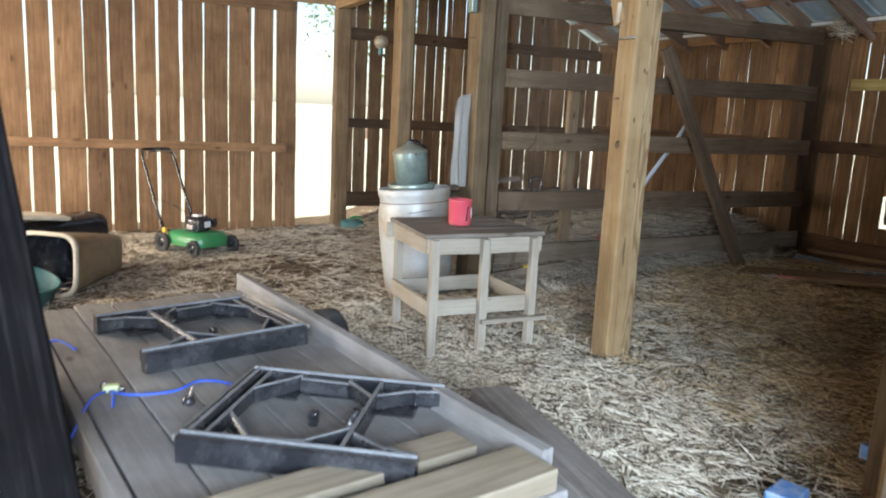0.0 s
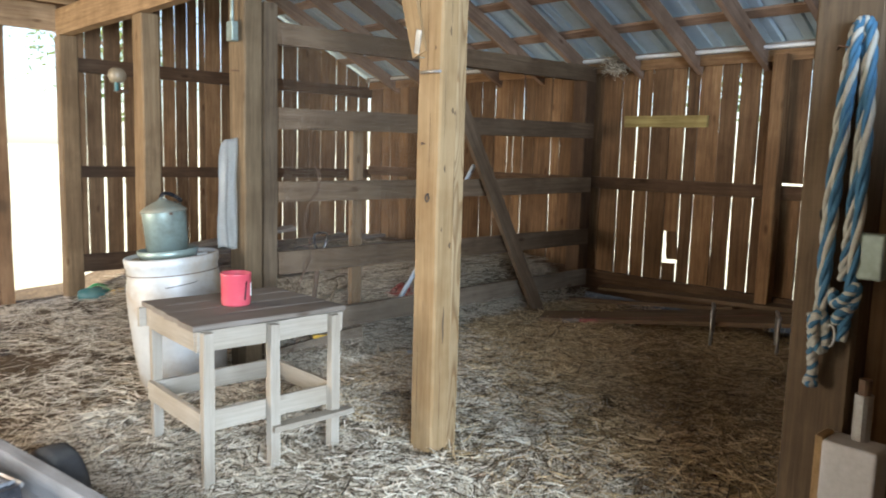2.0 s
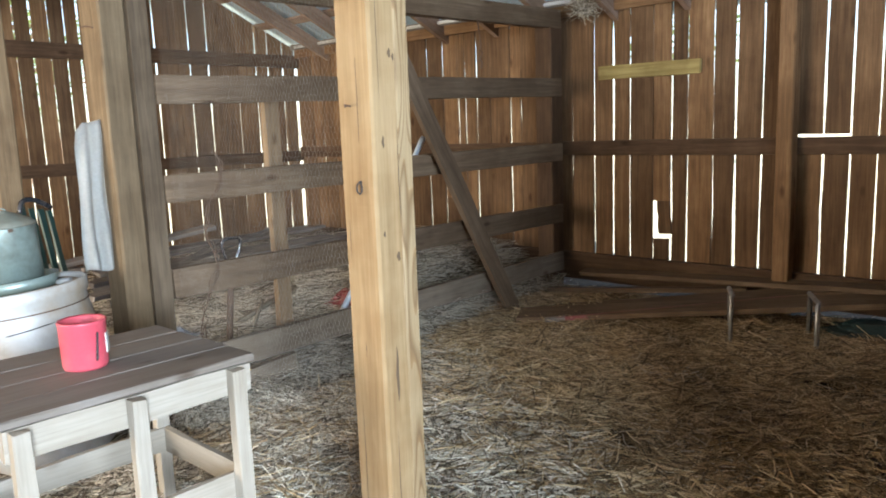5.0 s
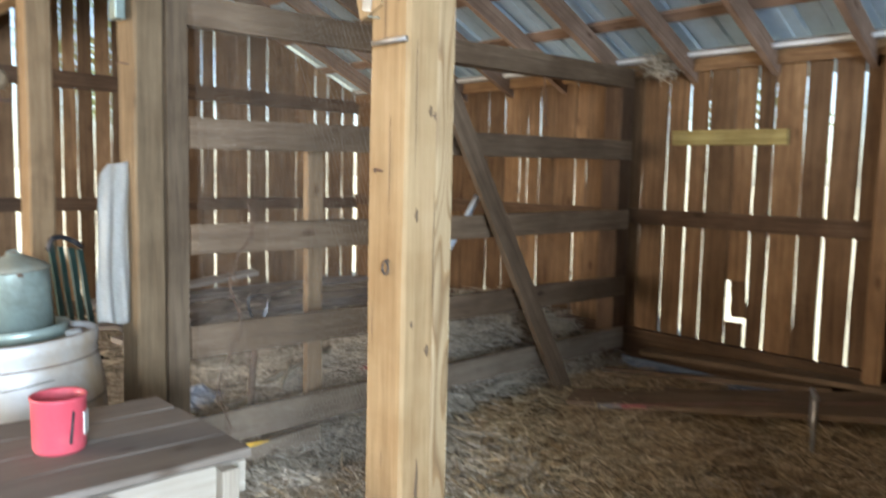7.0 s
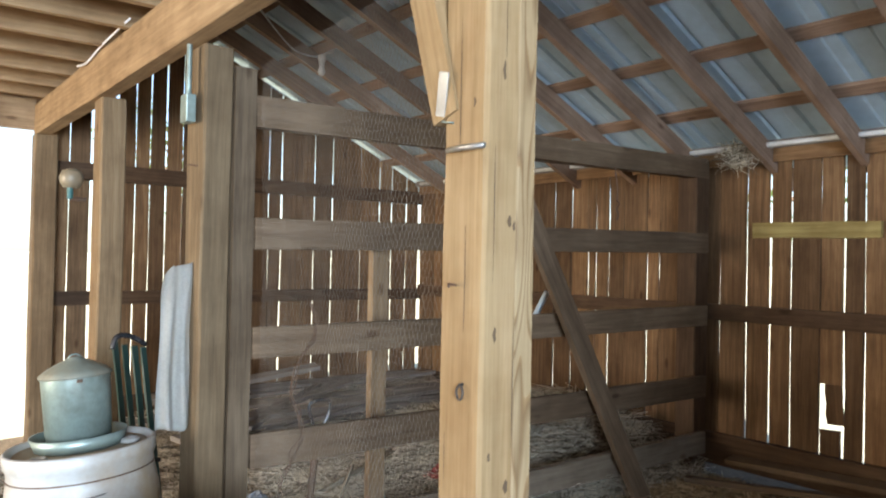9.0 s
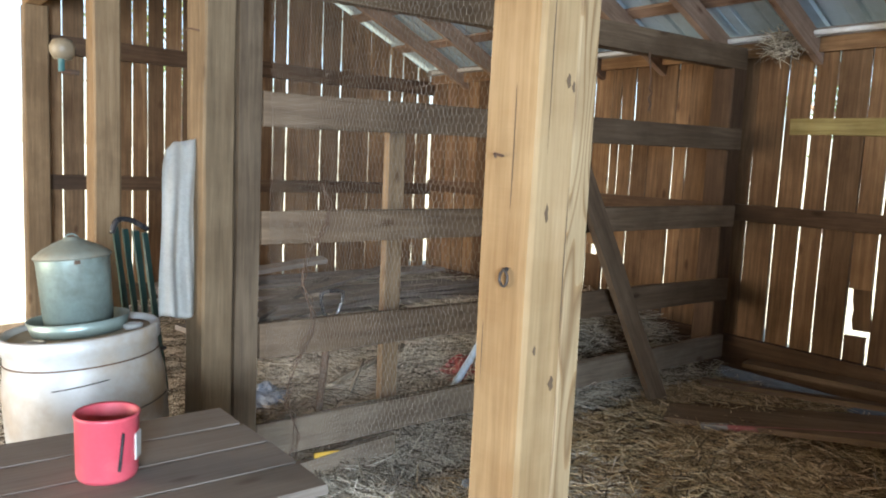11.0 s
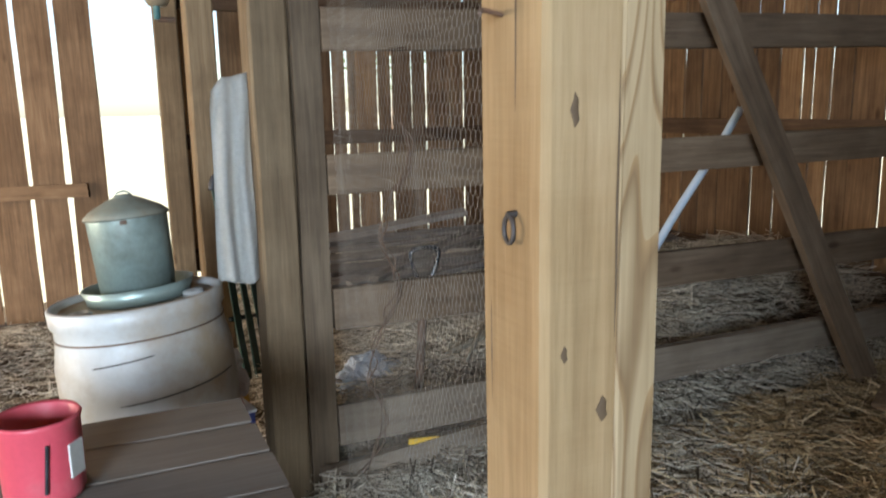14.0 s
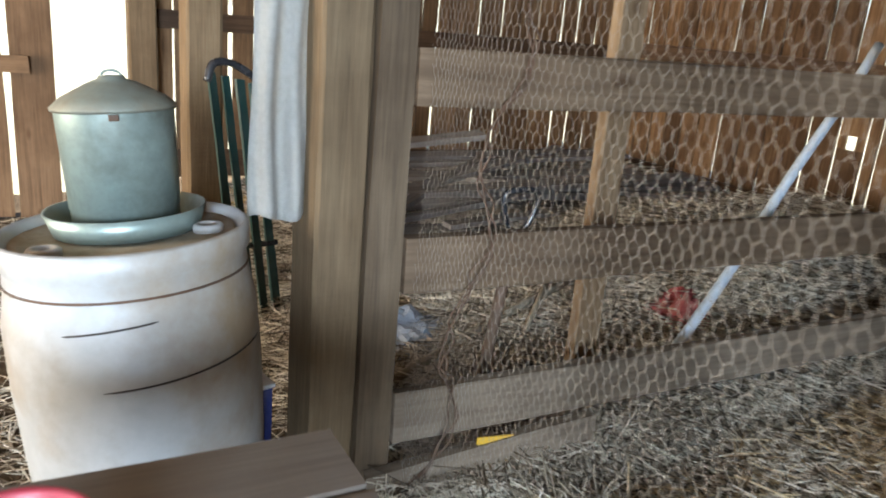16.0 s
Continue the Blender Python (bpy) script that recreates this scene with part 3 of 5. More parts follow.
def build_ceiling():
    verts, faces = [], []

    def add(me):
        o = len(verts)
        verts.extend(tuple(v.co) for v in me.vertices)
        faces.extend(tuple(o + i for i in p.vertices) for p in me.polygons)
        bpy.data.meshes.remove(me)
    y = FRONT + 0.1
    while y < BACK - 0.1:
        me = timber_mesh(2.68 - WEST, 0.17, 0.042, n=6)
        me.transform(span((WEST, y, 2.58), (2.68, y, 2.58), (0, 0, 1)))
        add(me)
        y += 0.40
    y = FRONT
    while y < BACK:
        me = timber_mesh(2.6 - WEST, 0.19, 0.025, n=4)
        me.transform(span((WEST, y + 0.1, 2.68), (2.6, y + 0.1, 2.68), (0, 1, 0)))
        add(me)
        y += 0.194
    me = bpy.data.meshes.new("ceiling")
    me.from_pydata(verts, [], faces)
    tagged(mesh_object("ceiling", me, M_joist), "loft floor boards on close-set joists", "ceiling", kind="structure")


build_ceiling()

# roof of the side bay: rafters, purlins, ribbed steel
roof = thing("roof", (4.0, 2.8, 2.2), "ribbed steel sheets on purlins and brown rafters", "roof", kind="structure")
drop = 0.10
y = 3.70 - 0.52 * 11
while y < BACK:
    timber("rafter", (1.2, y, roof_z(1.2) - drop), (EAST + 0.25, y, roof_z(EAST + 0.25) - drop), (0, 0, 1), 0.12, 0.042, M_rafter, roof, n=6)
    y += 0.52
x = 5.36
while x > 1.2:
    timber("purlin", (x, FRONT - 0.3, roof_z(x) - 0.012), (x, BACK + 0.2, roof_z(x) - 0.012), (1, 0, -0.462), 0.085, 0.022, M_rafter, roof, n=10)
    x -= 0.445


def sheet_mesh(width, run):
    """Ribbed steel: x down the slope, ribs at each quarter of the width."""
    prof = []
    n = 4
    for k in range(n):
        c = width * k / n
        prof += [(c, 0.0), (c + 0.012, 0.017), (c + 0.03, 0.017), (c + 0.042, 0.0), (c + width / n / 2 - 0.01, 0.0), (c + width / n / 2, 0.004), (c + width / n / 2 + 0.01, 0.0)]
    prof.append((width + 0.02, 0.0))
    verts, faces = [], []
    segs = 8
    for i in range(segs + 1):
        for (yy, zz) in prof:
            verts.append((run * i / segs, yy, zz + rng.uniform(-0.002, 0.002)))
    k = len(prof)
    for i in range(segs):
        for j in range(k - 1):
            faces.append((i * k + j, (i + 1) * k + j, (i + 1) * k + j + 1, i * k + j + 1))
    me = bpy.data.meshes.new("sheet")
    me.from_pydata(verts, [], faces)
    return me


sheet = sheet_mesh(0.88, 5.6)
slope = math.degrees(math.atan(0.462))
y = FRONT - 0.3
while y < BACK + 0.3:
    mesh_object("metal_sheet", sheet, M_roof, roof, pose(1.0, y, roof_z(1.0) + 0.006, 0, slope, 0))
    y += 0.885
# the far slope of the main roof, which closes the loft
timber("ridge_side", (1.0, FRONT - 0.3, 3.6), (1.0, BACK + 0.3, 3.6), (-1, 0, -0.4), 8.2, 0.05, M_rafter, roof, n=4)
timber("gable_board", (WEST, BACK + 0.05, 3.3), (2.47, BACK + 0.05, 3.3), (0, 0, 1), 1.0, 0.02, M_wall, roof)

# fence between the posts and the east wall
fence = thing("stall_fence", (4.0, 4.5, 0), "weathered horizontal plank fence closing off a stall", "fence")
for za, zb, h in ((1.545, 1.598, 0.125), (1.11, 1.138, 0.125), (0.68, 0.693, 0.135), (0.285, 0.34, 0.135)):
    timber("rail", (2.65, 4.69, za), (5.645, 4.60, zb), (0, 0, 1), h, 0.038, M_rail if za > 0.4 else M_dustyrail, fence, n=8, chamfer=0.003)
timber("tie_beam", (2.56, 4.77, 2.045), (5.70, 4.66, 2.075), (0, 0, 1), 0.125, 0.08, M_rail, fence, n=6)
timber("lower_plank", (2.58, 4.66, 0.10), (3.25, 4.63, 0.17), (0, 0, 1), 0.11, 0.035, M_dustyrail, fence)
timber("nailer", (2.602, 4.725, -0.03), (2.602, 4.725, 2.2), (1, 0, 0), 0.09, 0.09, M_greypost, fence, n=6)
timber("brace", (3.92, 4.53, 1.84), (4.86, 4.43, 0.10), (1, 0, 1), 0.11, 0.035, M_rail, fence, n=6)

# table
table = thing("work_table", (1.92, 3.76, 0.0), "small cream painted work table with plank top", "table")
for i in range(4):
    yy = 3.47 + 0.1525 * (i + 0.5)
    timber("top_board", (1.555 + 0.012 * i, yy, 0.655), (2.275 + rng.uniform(-0.01, 0.01), yy, 0.655), (0, 1, 0), 0.148, 0.022, M_tabletop, table, chamfer=0.003)
timber("apron", (1.57, 3.48, 0.60), (2.26, 3.48, 0.60), (0, 0, 1), 0.085, 0.02, M_table, table)
timber("apron", (1.57, 4.06, 0.60), (2.26, 4.06, 0.60), (0, 0, 1), 0.085, 0.02, M_table, table)
timber("apron", (1.58, 3.50, 0.60), (1.61, 4.05, 0.60), (0, 0, 1), 0.085, 0.02, M_table, table)
timber("apron", (2.25, 3.50, 0.60), (2.25, 4.05, 0.60), (0, 0, 1), 0.085, 0.02, M_table, table)
for lx, ly in ((1.60, 3.45), (1.89, 3.44), (2.20, 3.45), (1.63, 4.02), (2.22, 4.02)):
    timber("leg", (lx, ly, ground_z(lx, ly) - 0.01), (lx, ly, 0.64), (1, 0, 0), 0.045, 0.04, M_table, table, chamfer=0.003)
timber("stretcher", (1.60, 3.48, 0.27), (2.22, 3.48, 0.27), (0, 0, 1), 0.085, 0.02, M_table, table)
timber("stretcher", (1.61, 4.0, 0.27), (2.22, 4.0, 0.27), (0, 0, 1), 0.085, 0.02, M_table, table)
timber("stretcher", (1.585, 3.47, 0.27), (1.60, 4.02, 0.27), (0, 0, 1), 0.085, 0.02, M_table, table)
timber("stretcher", (2.225, 3.47, 0.27), (2.225, 4.02, 0.27), (0, 0, 1), 0.085, 0.02, M_table, table)
timber("foot_board", (1.87, 3.425, 0.195), (2.28, 3.425, 0.195), (0, 1, 0), 0.06, 0.022, M_table, table)

# drum and feeder
drum = thing("plastic_drum", (2.075, 4.87, 0.015), "white plastic drum with a dusty lid", "drum")
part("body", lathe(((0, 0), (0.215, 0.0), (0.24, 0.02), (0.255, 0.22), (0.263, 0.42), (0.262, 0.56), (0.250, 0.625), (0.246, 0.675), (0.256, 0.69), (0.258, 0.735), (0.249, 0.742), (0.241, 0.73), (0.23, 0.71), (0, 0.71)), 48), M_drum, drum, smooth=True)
feeder = thing("poultry_feeder", (2.085, 4.94, 0.737), "galvanised metal poultry feeder standing on the drum", "feeder")
tank = part("tank", lathe(((0.0, 0.02), (0.113, 0.02), (0.113, 0.05), (0.115, 0.05), (0.121, 0.262), (0.121, 0.268), (0.0, 0.268)), 40), M_galv, feeder)
for p_ in tank.data.polygons:
    p_.use_smooth = abs(p_.normal.z) < 0.5
part("lid", lathe(((0.0, 0.262), (0.122, 0.262), (0.127, 0.258), (0.128, 0.266), (0.105, 0.286), (0.05, 0.314), (0.028, 0.322), (0.026, 0.328), (0.0, 0.33)), 40), painted("dusty_lid_steel", (0.20, 0.22, 0.185), (0.20, 0.155, 0.10), 0.9, 0.6, 5.0, metallic=0.25), feeder, "dusty cone lid with a rolled rim", smooth=True)
part("tray", lathe(((0.0, 0.0), (0.15, 0.0), (0.165, 0.045), (0.170, 0.045), (0.155, -0.004), (0, -0.004)), 40), M_galv, feeder, smooth=True)

# the drum has sunk on one side and leans, the feeder with it
LEAN_PAIR = Matrix.Translation((2.075, 4.87, 0.74)) @ Matrix.Rotation(radians(5.0), 4, Vector((-0.6, -0.8, 0.0))) @ Matrix.Translation((-2.075, -4.87, -0.74))
drum.matrix_basis = LEAN_PAIR @ drum.matrix_basis
feeder.matrix_basis = LEAN_PAIR @ feeder.matrix_basis

scoop = thing("red_scoop", (1.894, 3.771, 0.668), "faded red plastic feed can with a moulded handle", "can")
part("body", lathe(((0, 0), (0.06, 0.0), (0.064, 0.01), (0.066, 0.135), (0.069, 0.14), (0.066, 0.145), (0.061, 0.14), (0.058, 0.012), (0, 0.012)), 36), M_red, scoop, smooth=True)

# lid fittings and handle of the drum, cap and ears of the feeder, slot of the can
part("lid", lathe(((0.0, 0.712), (0.21, 0.714), (0.226, 0.723), (0.228, 0.717), (0.21, 0.708), (0.0, 0.707)), 40), painted("dusty_lid_plastic", (0.40, 0.35, 0.27), (0.24, 0.18, 0.12), 0.8, 0.8, 9.0), drum, "dusty brown lid", smooth=True)
for bx, by in ((-0.16, -0.09), (0.165, -0.03)):
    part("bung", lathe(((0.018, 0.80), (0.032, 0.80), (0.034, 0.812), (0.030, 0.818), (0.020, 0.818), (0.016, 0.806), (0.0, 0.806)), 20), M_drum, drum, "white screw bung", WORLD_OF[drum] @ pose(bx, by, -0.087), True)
part("strap", lathe(((0.247, 0.645), (0.2505, 0.645), (0.2505, 0.650), (0.247, 0.650)), 40, True), M_rust, drum, "thin dark band")
for z_, a0, a1, r_ in ((0.47, 250, 335, 0.2635), (0.585, 235, 275, 0.2575)):
    part("scratch", tube([(r_ * math.cos(radians(a0 + (a1 - a0) * i / 14)), r_ * math.sin(radians(a0 + (a1 - a0) * i / 14)), z_ + 0.0012 * i) for i in range(15)], [0.0006] + [0.0022] * 13 + [0.0006], 5), M_iron, drum, "dark scratch")
part("vent_loop", tube([(0.02 * math.cos(a), 0.0, 0.327 + 0.012 * math.sin(a)) for a in [math.pi * i / 8 for i in range(9)]], 0.003, 6), M_galv, feeder)
part("clip", block(0.020, 0.006, 0.013, (-0.012, -0.1235, 0.25), 0.002), M_rust, feeder, "rusted rim clip")
part("handle_slot", block(0.006, 0.012, 0.085, (0.012, -0.0635, 0.07), 0.0025, 2, (0, 6, 8)), M_black, scoop, "dark handle slot")
part("label_patch", block(0.035, 0.004, 0.06, (0.055, -0.034, 0.07), 0.001, 1, (0, 0, 58)), M_cloth, scoop, "worn white label")

# cloth hung on the post
def cloth_mesh():
    bm = bmesh.new()
    nu, nv = 16, 24
    grid = []
    for j in range(nv + 1):
        v = j / nv
        row = []
        for i in range(nu + 1):
            u = i / nu
            w = 0.104 + 0.012 * smooth01(0.0, 0.14, v) - 0.006 * math.sin(v * 5.0)
            xx = (u - 0.5) * w * 1.05 - 0.008 * v
            yy = 0.014 * math.sin(u * 13.0 + 1.2 * math.sin(v * 3)) * (0.5 + 0.7 * v) + 0.006 * math.sin(v * 9 + u * 4)
            zz = -0.64 * v - 0.05 * max(0.0, 0.3 - u) / 0.3 * (1 - v) ** 6 - 0.008 * math.sin(u * 4.0) * (1 - v) + 0.008 * math.sin(u * 7) * v
            row.append(bm.verts.new((xx, yy, zz)))
        grid.append(row)
    for j in range(nv):
        for i in range(nu):
            bm.faces.new((grid[j][i], grid[j][i + 1], grid[j + 1][i + 1], grid[j + 1][i]))
    bmesh.ops.solidify(bm, geom=list(bm.faces), thickness=0.004)
    return bm


cloth = part("hanging_cloth", cloth_mesh(), M_cloth, None, "", pose(2.385, 4.78, 1.42), True)
tagged(cloth, "long cream cloth hung from a nail on the post", "cloth")

# small iron on the posts
def ring_bolt(x, y, z, turn):
    t = thing("ring_bolt", (x, y, z), "small dark iron eye bolt screwed into the post", "bolt", turn=turn)
    part("eye", tube([(0.011 * math.sin(a), -0.012, 0.015 * math.cos(a)) for a in [2 * math.pi * i / 16 for i in range(17)]], 0.0028, 6), M_iron, t, smooth=True)
    part("shank", tube([(0, 0.002, 0.018), (0, -0.014, 0.016)], 0.004, 6), M_iron, t)


ring_bolt(2.456, 3.122, 1.172, -90)
ring_bolt(2.430, 1.50, 1.23, -90)
pin = thing("staple_pin", (2.45, 3.1, 1.70), "bright steel pin driven into the post", "pin")
part("bar", tube([(-0.012, 0.075, 0.0), (-0.016, 0.02, 0.001), (-0.012, -0.05, 0.0)], 0.006, 8), M_steel, pin, smooth=True)
for nx, ny, nz, dy in ((2.445, 3.16, 1.40, -0.03), (2.43, 4.75, 1.80, 0.03), (2.42, 1.52, 1.66, -0.05)):
    nail = part("nail", tube([(0.03, 0, 0), (-0.02, dy * 0.5, 0.006), (-0.03, dy, 0.0)], 0.0028, 6), M_rust, None, "", pose(nx, ny, nz))
    tagged(nail, "bent rusty nail in the post", "nail", "nails in the posts")
M_knot = painted("dark_knot_wood", (0.075, 0.045, 0.022), (0.12, 0.075, 0.038), 0.6, 0.8, 25.0)


def face_mark(name, at, height, wide, west, label):
    """A thin lens of darker wood on one face of the yellow post."""
    k = wide / 2
    pts = [(0, 0, -height / 2), (k * 0.3, 0, -height * 0.3), (-k * 0.2, 0, 0), (k * 0.25, 0, height * 0.28), (0, 0, height / 2)]
    part(name, tube(pts, [k * 0.15, k * 0.8, k, k * 0.7, k * 0.12], 8), M_knot, P1, label, pose(*at, 0, 0, 90 if west else 0) @ Matrix.Diagonal((1, 0.22, 1, 1)), True)


for kx, kz, kh, kw in ((2.527, 1.545, 0.028, 0.012), (2.541, 1.535, 0.022, 0.009), (2.505, 0.62, 0.17, 0.012), (2.505, 1.87, 0.05, 0.011), (2.49, 1.30, 0.035, 0.01), (2.53, 0.97, 0.03, 0.014), (2.48, 1.04, 0.02, 0.008)):
    face_mark("knot_scar", (kx, 3.0645, kz), kh, kw, False, "dark knot scar")
for ky, kz, kh, kw in ((3.10, 1.80, 0.03, 0.012), (3.14, 0.70, 0.10, 0.008), (3.17, 1.57, 0.02, 0.01), (3.085, 1.06, 0.05, 0.01)):
    face_mark("knot_scar", (2.4545, ky, kz), kh, kw, True, "dark knot scar")
for ky, kz, kh in ((3.15, 1.75, 0.5), (3.115, 0.85, 0.35), (3.17, 0.35, 0.4), (3.125, 1.42, 0.45), (3.185, 1.1, 0.3)):
    face_mark("check_crack", (2.4545, ky, kz), kh, 0.0042, True, "dark drying check")
for kx, kz, kh in ((2.483, 1.62, 0.42), (2.545, 1.2, 0.3), (2.51, 2.0, 0.3), (2.495, 0.3, 0.3)):
    face_mark("check_crack", (kx, 3.0645, kz), kh, 0.0036, False, "dark drying check")

strap = thing("metal_strap", (2.44, 3.2, 1.83), "bent galvanised strap nailed to the brace foot", "strap")
part("plate", block(0.003, 0.028, 0.10, (0.0, 0.0, 0.0), 0.001, 1, (14, -10, 12)), painted("dull_zinc", (0.22, 0.22, 0.21), (0.14, 0.12, 0.10), 0.6, 0.5, 14.0, metallic=0.6), strap)
part("tab", block(0.03, 0.03, 0.003, (0.016, -0.012, -0.064), 0.001, 1, (10, 0, 12)), M_galv, strap)

brace = timber("knee_brace", (2.47, 3.20, 1.78), (2.45, 3.36, 2.34), (0, 1, -0.4), 0.085, 0.045, M_post, n=4)
tagged(brace, "diagonal timber knee brace under the beam", "brace", kind="structure")

conduit = thing("electrical_conduit", (2.40, 4.76, 2.0), "grey metal conduit with a switch box on the post", "conduit")
part("pipe", tube(smooth_path([(0, 0, 0.07), (0.0, 0, 0.3), (0.0, 0, 0.50), (-0.005, -0.06, 0.56), (-0.01, -0.4, 0.575), (-0.01, -2.2, 0.575)], 5), 0.011, 10), M_galv, conduit, smooth=True)
part("switch_box", block(0.04, 0.07, 0.11, (0, 0, 0.02), 0.006), M_galv, conduit)
part("elbow", block(0.035, 0.05, 0.07, (0, -0.01, 0.52), 0.008), M_galv, conduit)

lamp = thing("jar_lamp", (2.335, 6.19, 1.74), "round glass jar lamp on a bracket beside the post", "lamp")
part("globe", lathe(((0, 0.0), (0.04, 0.0), (0.058, 0.03), (0.06, 0.06), (0.045, 0.09), (0.02, 0.10), (0, 0.10)), 20), painted("yellowed_glass", (0.21, 0.175, 0.12), (0.16, 0.125, 0.08), 0.6, 0.4, 14.0), lamp, "dusty yellowed globe", WORLD_OF[lamp] @ pose(-0.045, 0.05, 0.06), True)
part("socket", tube([(-0.05, 0.05, 0.07), (-0.05, 0.05, 0.0)], 0.016, 10), M_teal, lamp)
part("arm", tube([(0.03, 0.05, 0.0), (-0.05, 0.05, 0.0)], 0.012, 8), M_rust, lamp)

bulb = thing("hanging_bulb", (4.0, 6.67, 2.86), "white bulb holder tied up under the rafters", "lamp")
part("holder", lathe(((0, -0.03), (0.018, -0.03), (0.022, 0.0), (0.03, 0.02), (0.028, 0.05), (0.0, 0.06)), 14), M_white, bulb, smooth=True)
part("bulb", lathe(((0, -0.10), (0.02, -0.092), (0.028, -0.07), (0.02, -0.04), (0.014, -0.03), (0, -0.03)), 14), M_white, bulb, smooth=True)
part("cord", tube(smooth_path([(0, 0, 0.05), (0.09, 0, 0.10), (0.2, 0.02, 0.06 + 0.12)], 4), 0.006, 6), M_white, bulb)
part("cord", tube(smooth_path([(0, 0, 0.04), (-0.1, 0.0, 0.03), (-0.26, -0.02, 0.06), (-0.5, -0.02, 0.28)], 4), 0.005, 6), M_white, bulb)

# chicken wire between two posts
def wire_mesh(y0, y1, z0, z1, cell=0.031, r=0.0005):
    """Hexagon netting in the y-z plane, each wire a thin three-sided bar, bulging a little."""
    w, h = cell, cell * 1.2
    def warp(yv, zv):
        return (0.018 * noise.noise((yv * 2.3, zv * 1.7, 4.0)) + 0.006 * noise.noise((yv * 9, zv * 7, 1.0)), yv + 0.006 * noise.noise((yv * 4, zv * 3, 8.0)), zv + 0.01 * noise.noise((yv * 3, zv * 4, 2.0)))
    segs = []
    row = 0
    zv = z0
    while zv < z1:
        off = (row % 2) * w / 2
        n = int((y1 - y0) / w)
        for i in range(n):
            yv = y0 + off + i * w
            # one upright twist and the two slants above it
            segs.append(((yv, zv), (yv, zv + h * 0.4), 1.5))
            segs.append(((yv, zv + h * 0.4), (yv - w / 2, zv + h * 0.75), 1.0))
            segs.append(((yv, zv + h * 0.4), (yv + w / 2, zv + h * 0.75), 1.0))
        zv += h * 0.75
        row += 1
    verts, faces = [], []
    for (ya, za), (yb, zb), fat in segs:
        a, b = Vector(warp(ya, za)), Vector(warp(yb, zb))
        d = (b - a).normalized()
        s1 = Vector((1, 0, 0))
        s2 = d.cross(s1)
        o = len(verts)
        for p in (a, b):
            for k in range(3):
                an = 2 * math.pi * k / 3
                verts.append(tuple(p + (s1 * math.cos(an) + s2 * math.sin(an)) * r * fat))
        faces += [(o, o + 1, o + 4, o + 3), (o + 1, o + 2, o + 5, o + 4), (o + 2, o, o + 3, o + 5)]
    me = bpy.data.meshes.new("wire")
    me.from_pydata(verts, [], faces)
    return me


M_wire = painted("galvanised_wire", (0.30, 0.27, 0.23), (0.18, 0.145, 0.11), 0.6, 0.7, 3.0, metallic=0.1, relief=0)
netting = mesh_object("chicken_wire", wire_mesh(0.0, 1.44, 0.03, 2.2, 0.022, 0.00031), M_wire, None, pose(2.545, 3.215, 0, 0, 0, -4.6))
tagged(netting, "sagging hexagonal chicken wire stretched from the post to the fence", "wire netting")
r_edge = random.Random(21)
strands = bmesh.new()
for k in range(3):
    pts = []
    for i in range(22):
        pts.append((2.88 + 0.035 * math.sin(i * 0.8) - 0.007 * i + r_edge.gauss(0, 0.012), 4.63 + r_edge.gauss(0, 0.007), 1.27 - 0.055 * i + r_edge.gauss(0, 0.008)))
    tube(smooth_path(pts, 3), 0.0022, 5, strands)
loose = part("loose_wire", strands, M_rust, None, "", Matrix())
tagged(loose, "twisted rusty wire strands hanging on the fence", "wire")

# trailer
TR_TURN = 10.0
TW, TL = 1.10, 2.62
tr = thing("utility_trailer", (1.245, 1.85, 0.0), "low flat trailer with a weathered grey plank bed", "trailer", turn=TR_TURN)
TM = WORLD_OF[tr]


def trailer_timber(name, a, b, up, w, th, mat, label="", chamfer=0.003):
    me = timber_mesh((Vector(b) - Vector(a)).length, w, th, 6, 0.003, chamfer)
    return mesh_object(name, me, mat, tr, TM @ span(a, b, up), label)


for i in range(6):
    xx = -TW + TW * (i + 0.5) / 6
    trailer_timber("bed_plank", (xx, -0.15, 0.185 + rng.uniform(-0.003, 0.003)), (xx, TL - 0.06 + rng.uniform(-0.03, 0.03), 0.185), (1, 0, 0), TW / 6 - 0.009, 0.03, M_trailer)
trailer_timber("side_board", (0.0, -0.05, 0.225), (0.0, TL, 0.225), (0, 0, 1), 0.13, 0.045, M_trailer)
trailer_timber("side_board", (-TW - 0.03, -0.1, 0.14), (-TW - 0.03, TL - 0.15, 0.14), (0, 0, 1), 0.13, 0.045, M_trailer)
trailer_timber("cross_member", (-TW, 0.3, 0.14), (0, 0.3, 0.14), (0, 0, 1), 0.06, 0.05, M_rust)
trailer_timber("cross_member", (-TW, 2.2, 0.14), (0, 2.2, 0.14), (0, 0, 1), 0.06, 0.05, M_rust)


def wheel(parent, m, radius, width, rim_mat):
    t = part("wheel", lathe(((radius * 0.5, -width / 2), (radius * 0.85, -width / 2), (radius * 0.97, -width * 0.38), (radius, -width * 0.2), (radius, width * 0.2), (radius * 0.97, width * 0.38), (radius * 0.85, width / 2), (radius * 0.5, width / 2)), 28, True), M_tyre, parent, "black rubber tyre", m, True)
    part("rim", lathe(((0, -width * 0.3), (radius * 0.2, -width * 0.42), (radius * 0.5, -width * 0.3), (radius * 0.51, width * 0.3), (radius * 0.2, width * 0.42), (0, width * 0.3)), 20), rim_mat, t, "", m, True)


